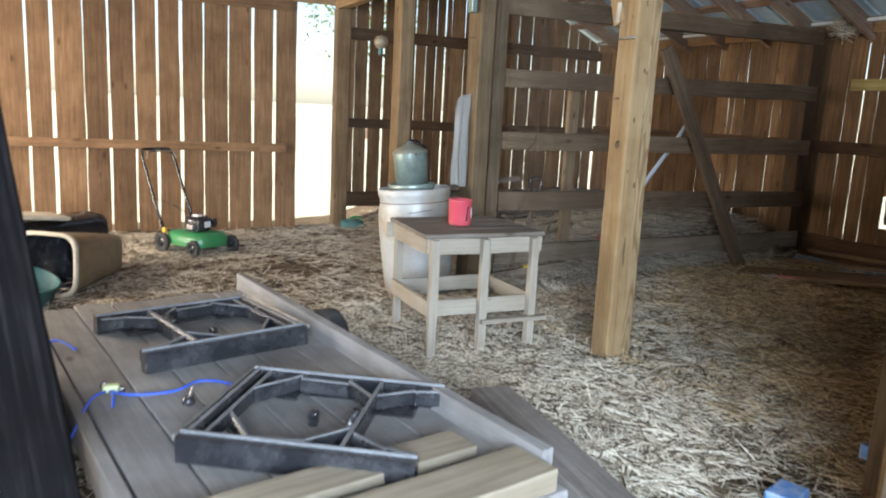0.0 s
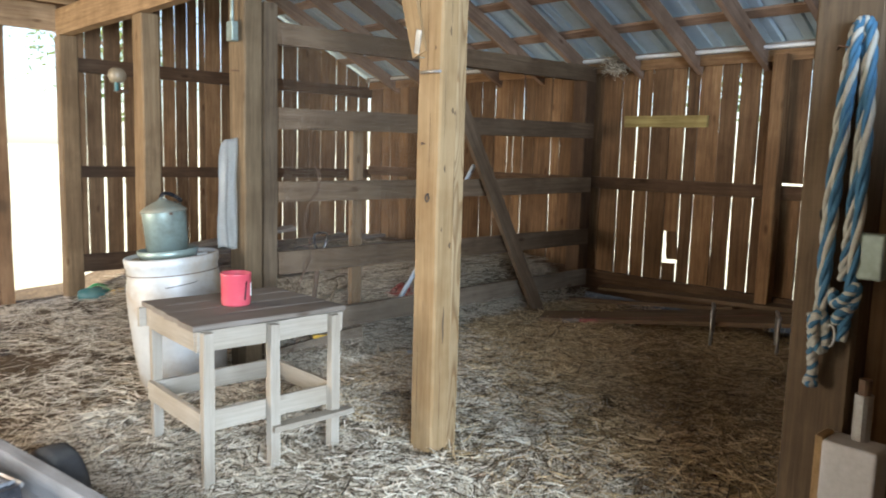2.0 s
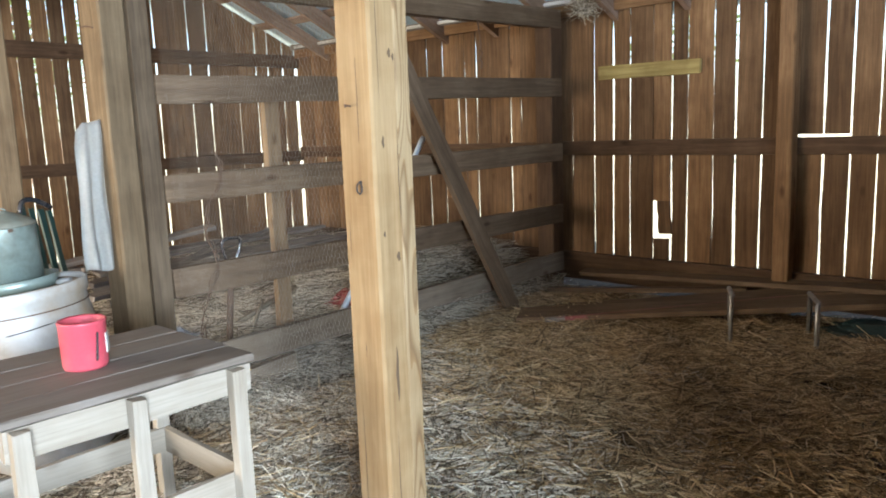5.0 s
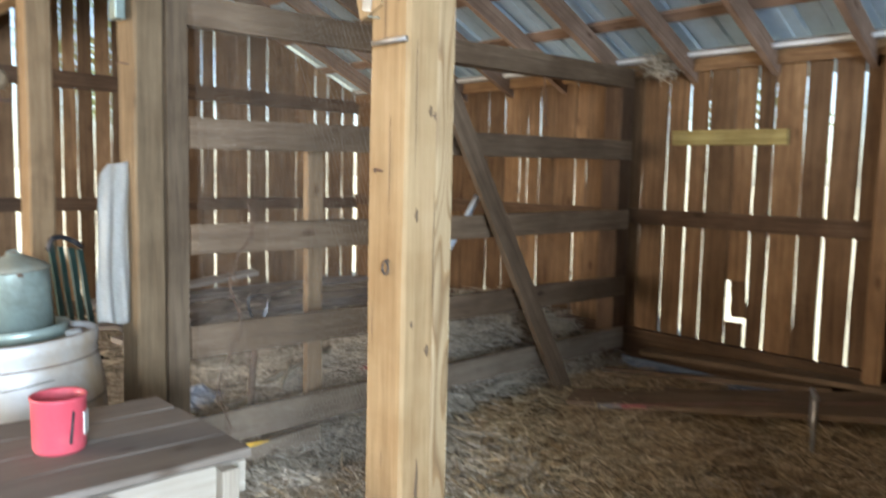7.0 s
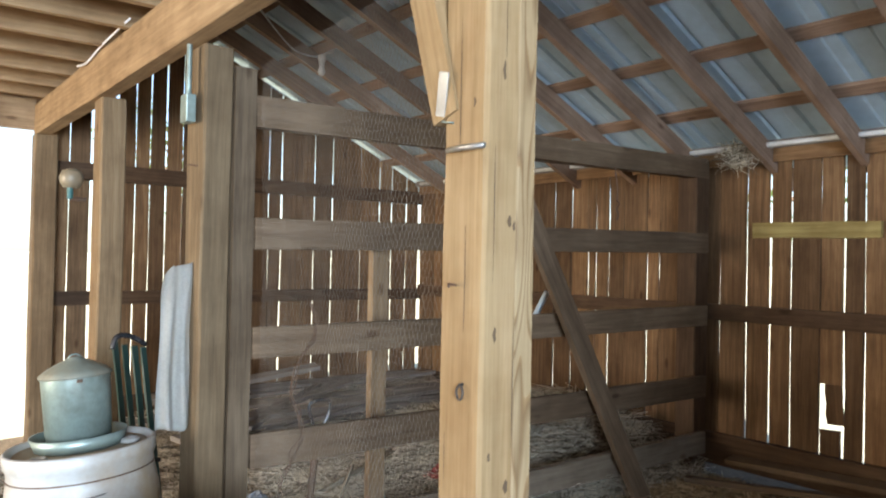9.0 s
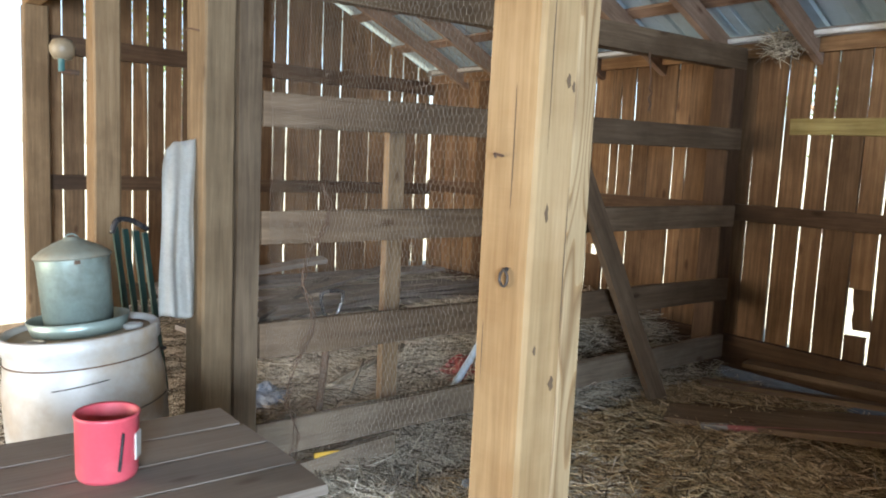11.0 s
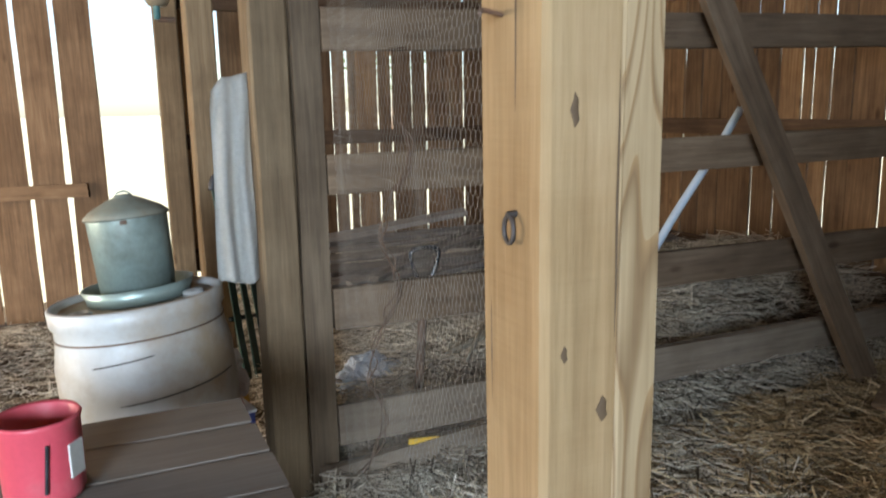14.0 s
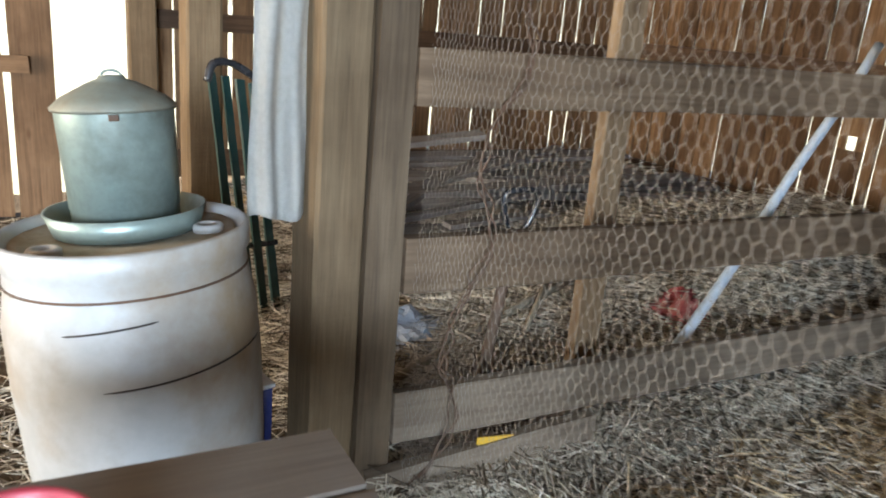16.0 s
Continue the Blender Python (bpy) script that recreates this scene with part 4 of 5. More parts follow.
for xx in (-TW - 0.14, 0.12):
    wheel(tr, TM @ pose(xx, 1.22 if xx < 0 else 1.70, 0.135, 0, 90, 0), 0.165 if xx < 0 else 0.15, 0.12, M_steel)
part("axle", tube([(-TW - 0.1, 1.25, 0.12), (0.08, 1.62, 0.12)], 0.018, 8), M_rust, tr)

plank1 = timber("loose_plank", (0.02, 1.80, 0.232), (1.08, 2.04, 0.232), (-0.2, 1, 0), 0.14, 0.038, M_pale, n=5, chamfer=0.003)
tagged(plank1, "pale new pine plank laid across the trailer", "plank", "planks on the trailer")
plank2 = timber("loose_plank", (0.16, 1.58, 0.236), (1.21, 1.80, 0.236), (-0.2, 1, 0), 0.19, 0.07, M_pale, n=5, chamfer=0.003)
tagged(plank2, "thick pale pine plank at the trailer end", "plank", "planks on the trailer")
floor_beam = timber("floor_beam", (1.56, 2.72, 0.055), (1.42, 1.30, 0.055), (1, 0, 0), 0.18, 0.13, M_grey, n=6, chamfer=0.005)
tagged(floor_beam, "grey weathered square beam lying on the straw", "beam")


# grey for the black bars' top edges, a painted highlight
M_edge_glint = painted("edge_glint_plastic", (0.20, 0.205, 0.215), (0.08, 0.08, 0.085), 0.7, 0.35, 10.0)


def black_frame(cx, cy, z, turn):
    """A plastic frame: two long rails, an end bar with a metal trim, a cross bar and slanted ribs in the corners."""
    f = thing("plastic_grate", (cx, cy, z), "black moulded plastic frame with slanted ribs, lying on the trailer", "grate", "grates on the trailer", turn=turn)
    fm = WORLD_OF[f]
    L, W = 0.74, 0.62

    def bar(name, a, b, w, h, mat=M_black, label=""):
        me = timber_mesh((Vector(b) - Vector(a)).length, h, w, 2, 0.0005, 0.006)
        ob = mesh_object(name, me, mat, f, fm @ span(a, b, (0, 0, 1)), label)
        if mat is M_black and name in ("rib", "inner_bar", "cross_bar", "end_bar"):
            # strip along the top edge, coloured as a highlight
            up = Vector((0, 0, h / 2 + 0.002))
            lip = timber_mesh((Vector(b) - Vector(a)).length, 0.005, min(0.012, w * 0.6), 2, 0.0003)
            mesh_object("worn_lip", lip, M_edge_glint, ob, fm @ span(Vector(a) + up, Vector(b) + up, (0, 0, 1)), "grey strip painted as the edge's highlight")
        return ob
    for sx in (-1, 1):
        r = bar("side_rail", (-L / 2, sx * W / 2, 0.045), (L / 2, sx * W / 2, 0.045), 0.055, 0.085)
        # the side rail's lip takes the same painted highlight grey
        me = timber_mesh(L, 0.012, 0.012, 2, 0.0004, 0.003)
        mesh_object("rail_lip", me, M_edge_glint, r, fm @ span((-L / 2, sx * (W / 2 - 0.012), 0.092), (L / 2, sx * (W / 2 - 0.012), 0.092), (0, 0, 1)))
    bar("end_bar", (-L / 2 + 0.02, -W / 2, 0.05), (-L / 2 + 0.02, W / 2, 0.05), 0.04, 0.08)
    bar("metal_trim", (-L / 2 - 0.008, -W / 2 - 0.02, 0.085), (-L / 2 - 0.008, W / 2 + 0.02, 0.085), 0.012, 0.02, M_steel, "bright worn metal trim")
    bar("inner_bar", (-L / 2 + 0.07, -W / 2 + 0.03, 0.06), (-L / 2 + 0.07, W / 2 - 0.03, 0.06), 0.018, 0.05)
    bar("cross_bar", (L * 0.18, -W / 2 + 0.02, 0.05), (L * 0.18, W / 2 - 0.02, 0.05), 0.022, 0.075)
    for sx in (-1, 1):
        bar("rib", (-L / 2 + 0.07, sx * 0.10, 0.06), (-L / 2 + 0.20, sx * (W / 2 - 0.04), 0.06), 0.016, 0.055)
        bar("rib", (-L / 2 + 0.20, sx * (W / 2 - 0.05), 0.055), (L * 0.02, sx * (W / 2 - 0.06), 0.055), 0.03, 0.05)
        bar("rib", (L * 0.02, sx * (W / 2 - 0.05), 0.06), (L * 0.18, sx * 0.13, 0.06), 0.016, 0.055)
        bar("rib", (L * 0.18, sx * 0.16, 0.055), (L * 0.36, sx * (W / 2 - 0.06), 0.055), 0.035, 0.05)
        bar("rib", (L * 0.36, sx * (W / 2 - 0.07), 0.055), (L * 0.48, sx * (W / 2 - 0.05), 0.055), 0.04, 0.05)
        part("gusset", block(0.16, 0.10, 0.006, (-L / 2 + 0.13, sx * (W / 2 - 0.09), 0.03), 0.002, 1), M_black, f)
        part("gusset", block(0.15, 0.16, 0.006, (L * 0.28, sx * (W / 2 - 0.10), 0.025), 0.002, 1), M_black, f)
    for k in range(4):
        part("chain_link", tube([(L * 0.155 + 0.012 * math.sin(a), -0.12 + 0.03 * k + 0.018 * math.cos(a), 0.10) for a in [2 * math.pi * i / 10 for i in range(11)]], 0.005, 5), M_black, f)
    part("latch", block(0.03, 0.035, 0.05, (-0.05, 0.03, 0.03), 0.005), M_black, f)
    return f


black_frame(0.44, 3.49, 0.20, 196)
black_frame(0.70, 2.33, 0.20, -33)

# blue cord and its plug on the trailer edge
cord = thing("extension_cord", (0.03, 2.9, 0.2), "blue extension cord trailing over the trailer", "cord")
WC = WORLD_OF[cord]
for pts in ([(0.03, 2.90, 0.215), (0.12, 2.84, 0.21), (0.26, 2.84, 0.208), (0.36, 2.92, 0.208), (0.45, 2.88, 0.208), (0.50, 2.80, 0.208)],
            [(0.03, 2.90, 0.215), (-0.03, 2.80, 0.215), (-0.10, 2.55, 0.16), (-0.19, 2.30, 0.06), (-0.20, 2.1, 0.01)],
            [(0.04, 2.90, 0.215), (0.05, 2.80, 0.21), (0.03, 2.60, 0.12), (0.10, 2.30, 0.03), (0.14, 2.1, 0.0), (0.05, 2.0, 0.0), (0.0, 2.15, 0.01)],
            [(-0.22, 3.55, 0.06), (-0.20, 3.56, 0.20), (-0.15, 3.55, 0.225), (-0.08, 3.45, 0.21)]):
    part("strand", tube(smooth_path(pts, 6), 0.0055, 8), M_blue, cord, "", Matrix(), True)
part("plug", block(0.06, 0.035, 0.028, (0.045, 2.905, 0.222), 0.008, 2), painted("pale_green_plastic", (0.55, 0.62, 0.32), (0.4, 0.42, 0.25), 0.5, 0.5, 12.0), cord, "pale green plug body", Matrix())
for px, py in ((0.02, 2.945), (0.08, 2.87)):
    part("prong_cap", block(0.022, 0.022, 0.025, (px, py, 0.222), 0.005), M_black, cord, "", Matrix())
# a loose black knob with a pin; no bottle goes with it
knob = thing("pinned_knob", (0.30, 2.72, 0.20), "small black knob with a steel pin on the planks", "stopper")
part("cap", lathe(((0, 0), (0.022, 0), (0.024, 0.012), (0.016, 0.024), (0, 0.026)), 14), M_black, knob, smooth=True)
part("pin", tube([(0.0, 0, 0.018), (0.02, 0.03, 0.05)], 0.006, 8), M_steel, knob)
hook = thing("tie_hook", (-0.235, 3.50, 0.19), "steel tie hook on the trailer side", "hook")
part("loop", tube([(0.014 * math.cos(a), 0, 0.02 + 0.028 * math.sin(a)) for a in [2 * math.pi * i / 12 for i in range(13)]], 0.005, 6), M_steel, hook, smooth=True)
part("eye", tube([(0, 0, -0.01), (0.0, 0.0, -0.06)], 0.006, 6), M_steel, hook)

# dark plank that leans on the aisle post
PL = post(-0.46, -0.31, 3.10, 3.25, 2.5, M_post, "light square post on the far side of the aisle")
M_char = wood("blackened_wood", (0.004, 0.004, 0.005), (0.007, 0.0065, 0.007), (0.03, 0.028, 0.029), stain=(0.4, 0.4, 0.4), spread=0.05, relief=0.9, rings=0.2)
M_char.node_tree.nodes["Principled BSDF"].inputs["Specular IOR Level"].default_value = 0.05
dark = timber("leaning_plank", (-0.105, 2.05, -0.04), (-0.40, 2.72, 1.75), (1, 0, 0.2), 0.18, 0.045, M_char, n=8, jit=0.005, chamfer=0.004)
tagged(dark, "blackened rough plank leaning against the post", "plank")
pale = timber("leaning_plank", (-0.30, 1.98, -0.04), (-0.50, 2.66, 1.3), (1, 0, 0.2), 0.10, 0.03, M_pale, n=5)
tagged(pale, "pale plank leaning behind the blackened one", "plank")

# lawn mower
mower = thing("lawn_mower", (0.84, 6.78, -0.03), "green push mower with a black engine", "lawn mower", turn=213.5)
MM = WORLD_OF[mower]
mower.scale = (0.82, 0.82, 0.82)
deck = bmesh.new()
ringpts = []
for z, sx, sy in ((0.09, 0.24, 0.29), (0.17, 0.245, 0.295), (0.215, 0.22, 0.27), (0.23, 0.15, 0.18), (0.23, 0.0, 0.0)):
    if sx == 0:
        ringpts.append([deck.verts.new((0, 0, z))])
    else:
        ringpts.append([deck.verts.new((sx * math.copysign(abs(math.cos(a)) ** 0.6, math.cos(a)), sy * math.copysign(abs(math.sin(a)) ** 0.6, math.sin(a)), z)) for a in [2 * math.pi * i / 28 for i in range(28)]])
for lo, hi in zip(ringpts, ringpts[1:]):
    for i in range(28):
        if len(hi) == 1:
            deck.faces.new((lo[i], lo[(i + 1) % 28], hi[0]))
        else:
            deck.faces.new((lo[i], lo[(i + 1) % 28], hi[(i + 1) % 28], hi[i]))
part("deck", deck, M_green, mower, smooth=True)
part("engine_base", lathe(((0, 0.22), (0.12, 0.22), (0.125, 0.27), (0.11, 0.30), (0, 0.30)), 24), M_black, mower, smooth=True)
part("engine_block", block(0.17, 0.20, 0.11, (0.03, 0.05, 0.30), 0.02, 3), M_black, mower)
part("shroud", lathe(((0, 0.36), (0.05, 0.385), (0.10, 0.38), (0.125, 0.35), (0.125, 0.30), (0, 0.30)), 24), M_black, mower, smooth=True)
part("recoil_cap", lathe(((0.0, 0.40), (0.05, 0.398), (0.062, 0.38), (0, 0.38)), 20), M_white, mower, "grey recoil starter cap", smooth=True)
part("air_filter", block(0.07, 0.12, 0.09, (-0.13, 0.06, 0.31), 0.012), M_black, mower)
part("label_plate", block(0.08, 0.006, 0.06, (0.0, 0.155, 0.31), 0.003), M_white, mower, "white label plate")
part("muffler", block(0.05, 0.10, 0.05, (0.14, 0.06, 0.29), 0.01), M_steel, mower)
for wx, wy, wr in ((-0.25, 0.24, 0.09), (0.25, 0.24, 0.09), (-0.25, -0.24, 0.105), (0.25, -0.24, 0.105)):
    wheel(mower, MM @ pose(wx * 1.06, wy, wr, 0, 90, 0), wr, 0.045, M_black)
hpts = [(-0.21, -0.24, 0.15), (-0.21, -0.42, 0.50), (-0.20, -0.62, 0.97), (-0.17, -0.66, 1.05), (0.17, -0.66, 1.05), (0.20, -0.62, 0.97), (0.21, -0.42, 0.50), (0.21, -0.24, 0.15)]
part("handle", tube(hpts, 0.015, 8), M_black, mower, smooth=True)
part("bail_bar", tube([(-0.19, -0.56, 0.96), (-0.16, -0.585, 1.03), (0.16, -0.585, 1.03), (0.19, -0.56, 0.96)], 0.008, 8), M_steel, mower)
part("pull_cord", tube(smooth_path([(0.0, -0.05, 0.36), (0.1, -0.25, 0.48), (0.205, -0.42, 0.55)], 5), 0.004, 6), M_black, mower)
for hx in (-0.22, 0.22):
    part("handle_bracket", block(0.025, 0.05, 0.10, (hx, -0.26, 0.2), 0.006), M_yellow, mower, "yellow handle bracket")


# wheeled bins and a tub tipped on the straw
def tipped_bin(name, eye, end, r0, r1, mat, inner, label):
    b = thing(name, eye, label, "bin")
    d = Vector(end) - Vector(eye)
    q = d.to_track_quat('Z', 'Y').to_matrix().to_4x4()
    m = Matrix.Translation(eye) @ q
    ln = d.length

    def sq(rx, n=32, pw=0.45):
        return [(rx * math.copysign(abs(math.cos(a)) ** pw, math.cos(a)), rx * 0.95 * math.copysign(abs(math.sin(a)) ** pw, math.sin(a))) for a in [2 * math.pi * i / n for i in range(n)]]
    bm = bmesh.new()
    rings2 = []
    for rr, zz in ((r0 * 0.93, 0.006), (r0, 0.0), (r0 * 1.05, 0.004), (r0 * 1.05, 0.035), (r0, 0.04), (r1, ln), (r1 * 0.9, ln + 0.012)):
        rings2.append([bm.verts.new((x_, y_, zz)) for x_, y_ in sq(rr)])
    for lo, hi in zip(rings2, rings2[1:]):
        for i in range(32):
            bm.faces.new((lo[i], lo[(i + 1) % 32], hi[(i + 1) % 32], hi[i]))
    bm.faces.new(rings2[-1])
    part("shell", bm, mat, b, "", m, True)
    # inner faces in their own colour, black on both bins
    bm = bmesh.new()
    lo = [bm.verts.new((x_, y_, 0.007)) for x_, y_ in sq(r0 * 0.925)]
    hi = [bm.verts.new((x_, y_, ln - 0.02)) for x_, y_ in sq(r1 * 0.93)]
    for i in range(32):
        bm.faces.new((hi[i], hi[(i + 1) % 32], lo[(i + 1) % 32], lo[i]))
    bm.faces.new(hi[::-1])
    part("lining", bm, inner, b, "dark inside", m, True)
    return b, m, ln


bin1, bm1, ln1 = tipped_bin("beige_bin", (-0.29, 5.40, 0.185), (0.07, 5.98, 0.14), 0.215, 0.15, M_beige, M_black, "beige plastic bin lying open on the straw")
wheel(bin1, bm1 @ pose(0.16, 0.10, ln1 - 0.03, 0, 90, 0), 0.05, 0.03, M_black)
bin2, bm2, ln2 = tipped_bin("dark_bin", (-0.62, 5.86, 0.20), (0.02, 6.22, 0.23), 0.20, 0.19, M_black, M_black, "dark grey plastic bin lying behind the beige one")
part("lid", block(0.36, 0.3, 0.03, (0, 0, 0), 0.012), M_beige, bin2, "beige lid", pose(-0.36, 5.98, 0.42, 0, 6, 28))
tub = thing("teal_tub", (-0.42, 5.22, -0.05), "teal plastic tub tipped under the bin", "tub", turn=20)
part("shell", lathe(((0, 0), (0.15, 0.0), (0.165, 0.02), (0.19, 0.17), (0.20, 0.175), (0.20, 0.185), (0.185, 0.185), (0.158, 0.02), (0, 0.012)), 32), M_teal, tub, smooth=True, m=WORLD_OF[tub] @ pose(0, 0, 0.02, 14, 8, 0))

# rope and fittings on the near post
def rope(name, pts, mats, label):
    t = thing(name, pts[0], label, "rope")
    path = smooth_path(pts, 14)
    for k in range(3):
        sp = []
        for i, p in enumerate(path):
            a = i * 0.62 + k * 2 * math.pi / 3
            d = (path[min(i + 1, len(path) - 1)] - path[max(i - 1, 0)]).normalized()
            s1 = d.orthogonal().normalized()
            ref = Vector((1, 0, 0)) - d * d.x
            if ref.length > 0.1:
                s1 = ref.normalized()
            sp.append(p + (s1 * math.cos(a) + d.cross(s1) * math.sin(a)) * 0.0075)
        part("strand", tube(sp, 0.0078, 6), mats[k], t, "", Matrix(), True)
    return t


M_ropew = painted("rope_white", (0.36, 0.37, 0.34), (0.24, 0.23, 0.2), 0.5, 0.9, 40.0)
M_ropeb = painted("rope_blue", (0.035, 0.13, 0.24), (0.05, 0.1, 0.14), 0.5, 0.9, 40.0)
RM = (M_ropew, M_ropeb, M_ropew)
RM2 = (M_ropeb, M_ropew, M_ropeb)
rope("hanging_rope", [(2.41, 1.487, 0.90), (2.405, 1.487, 1.2), (2.405, 1.478, 1.5), (2.40, 1.462, 1.68), (2.40, 1.447, 1.715), (2.40, 1.43, 1.69), (2.405, 1.425, 1.5), (2.405, 1.43, 1.2), (2.41, 1.435, 1.06)], RM, "blue and white braided rope looped over a nail")
rope("hanging_rope", [(2.41, 1.482, 0.93), (2.392, 1.470, 1.2), (2.39, 1.458, 1.5), (2.388, 1.447, 1.69), (2.388, 1.437, 1.72), (2.388, 1.415, 1.68), (2.39, 1.405, 1.4), (2.395, 1.41, 1.05), (2.405, 1.425, 0.90)], RM2, "blue and white braided rope looped over a nail")
rope("hanging_rope", [(2.40, 1.50, 0.96), (2.385, 1.488, 0.90), (2.39, 1.468, 0.87), (2.40, 1.462, 0.90), (2.395, 1.472, 0.96), (2.385, 1.487, 0.95), (2.39, 1.489, 0.86), (2.40, 1.487, 0.80), (2.39, 1.493, 0.775), (2.40, 1.478, 0.775)], RM, "knotted end of the braided rope")
rope("hanging_rope", [(2.40, 1.455, 1.03), (2.385, 1.44, 1.0), (2.385, 1.415, 1.02), (2.39, 1.395, 1.05), (2.40, 1.405, 1.0), (2.39, 1.43, 0.97), (2.40, 1.44, 0.95)], RM2, "knot of braided rope with a snap hook")
snap = thing("snap_hook", (2.395, 1.45, 0.93), "small steel snap hook on the rope", "hook")
part("bow", tube([(0, 0.012 * math.cos(a), -0.02 + 0.03 * math.sin(a)) for a in [2 * math.pi * i / 12 for i in range(13)]], 0.0035, 6), M_steel, snap, smooth=True)
outlet = part("outlet_box", block(0.04, 0.07, 0.12, (0, 0, 0), 0.006), M_galv, None, "", pose(2.41, 1.375, 1.13))
tagged(outlet, "grey metal outlet box on the post", "box")
stub = thing("white_stand", (2.34, 1.345, -0.02), "white painted board box with a pipe stub, beside the post", "stand")
part("body", block(0.10, 0.13, 0.67, (0, 0, 0.345), 0.006), painted("greyed_white_paint", (0.46, 0.46, 0.47), (0.32, 0.30, 0.28), 0.5, 0.55, 8.0), stub)
part("side_strip", block(0.08, 0.02, 0.68, (0, 0.076, 0.345), 0.004), M_post, stub, "bare wood strip")
part("pipe_stub", tube([(0.03, 0.0, 0.66), (0.03, 0.0, 0.80)], 0.022, 12), M_steel, stub)
part("pipe_collar", tube([(0.03, 0.0, 0.80), (0.03, 0.0, 0.84)], 0.015, 12), M_rust, stub)
for bx, by, bz, tn in ((2.12, 1.62, 0.0, 20), (2.74, 1.70, 0.02, -15)):
    bb = part("blue_carton", block(0.14, 0.10, 0.09, (0, 0, 0.045), 0.006), painted("blue_card", (0.07, 0.22, 0.55), (0.5, 0.52, 0.55), 0.6, 0.6, 16.0), None, "", pose(bx, by, bz, 0, 0, tn))
    tagged(bb, "crumpled blue carton lying in the straw", "carton", "cartons in the straw")

# behind the drum: folded slatted chair, sacks and a carton
fold = thing("folded_chair", (2.56, 5.84, 0.0), "dark green slatted chair folded and leaning", "chair")
M_darkgreen = painted("dark_green_paint", (0.012, 0.045, 0.04), (0.06, 0.08, 0.07), 0.4, 0.35, 14.0)
for k in range(4):
    xk = 2.44 + 0.052 * k
    timber("slat", (xk + 0.08, 5.78 + 0.02 * k, 0.10), (xk, 5.88 + 0.02 * k, 1.0 - 0.012 * k), (1, 0.4, 0), 0.030, 0.014, M_darkgreen, fold)
part("top_rail", tube(smooth_path([(2.425, 5.87, 0.97), (2.45, 5.885, 1.03), (2.52, 5.91, 1.03), (2.61, 5.94, 0.98)], 5), 0.014, 8), M_black, fold, "", Matrix(), True)
part("cross_bar", tube([(2.46, 5.83, 0.38), (2.68, 5.88, 0.38)], 0.012, 8), M_black, fold, "", Matrix())
carton = thing("blue_feed_box", (2.34, 5.02, -0.02), "navy and white cardboard box behind the drum", "box", turn=12)
part("body", block(0.12, 0.20, 0.30, (0, 0, 0.15), 0.006), painted("navy_card", (0.03, 0.05, 0.22), (0.2, 0.2, 0.28), 0.4, 0.6, 9.0), carton)
part("top_flap", block(0.13, 0.21, 0.012, (0, 0, 0.306), 0.003), M_white, carton, "white box top")


def crumple(name, at, size, mat, label, category, seed):
    """A crumpled sack or bag: a ball pressed down and folded."""
    bm = bmesh.new()
    bmesh.ops.create_icosphere(bm, subdivisions=4, radius=1.0)
    for v in bm.verts:
        p = v.co.copy()
        f = 1 + 0.30 * noise.noise(p * 1.7 + Vector((seed, 0, 0))) + 0.16 * abs(noise.noise(p * 4.1 + Vector((0, seed, 0)))) * 2 + 0.06 * noise.noise(p * 9)
        v.co = Vector((p.x * size[0], p.y * size[1], max(-0.35, p.z) * size[2])) * f
    ob = part(name, bm, mat, None, "", pose(at[0], at[1], at[2] + 0.3 * size[2]))
    return tagged(ob, label, category)


M_bag = painted("pale_plastic_film", (0.30, 0.36, 0.45), (0.45, 0.47, 0.5), 0.7, 0.3, 12.0)
crumple("red_sack", (2.30, 4.98, 0.30), (0.07, 0.06, 0.07), M_red, "red crumpled sack behind the drum", "sack", 1.0)
crumple("white_bag", (2.33, 5.18, 0.28), (0.09, 0.09, 0.14), M_white, "white crumpled plastic bag", "bag", 2.0)
crumple("red_rag", (3.92, 5.03, ground_z(3.92, 5.03)), (0.13, 0.10, 0.11), painted("red_cloth", (0.30, 0.05, 0.05), (0.2, 0.1, 0.08), 0.6, 0.9, 10.0), "faded red rag lying in the stall litter", "rag", 3.0)
crumple("plastic_bag", (2.95, 5.28, ground_z(2.95, 5.28) + 0.05), (0.13, 0.10, 0.09), M_bag, "pale blue crumpled plastic bag in the litter", "bag", 4.0)
crumple("plastic_bag", (3.45, 4.30, ground_z(3.45, 4.30)), (0.10, 0.07, 0.05), M_bag, "grey plastic scrap below the fence", "bag", 5.0)
crumple("paper_scrap", (2.92, 4.02, ground_z(2.92, 4.02)), (0.045, 0.035, 0.02), M_cloth, "torn white paper scrap on the straw", "paper", 6.0)
crumple("paper_scrap", (3.02, 4.10, ground_z(3.02, 4.10)), (0.04, 0.04, 0.025), M_white, "torn white paper scrap on the straw", "paper", 7.0)
orange = part("orange_bottle", lathe(((0, 0), (0.04, 0), (0.042, 0.12), (0.02, 0.16), (0.02, 0.19), (0, 0.19)), 16), M_yellow, None, "", pose(2.44, 5.52, 0.0, 0, 0, 40), True)
tagged(orange, "orange plastic bottle beside the folded chair", "bottle")

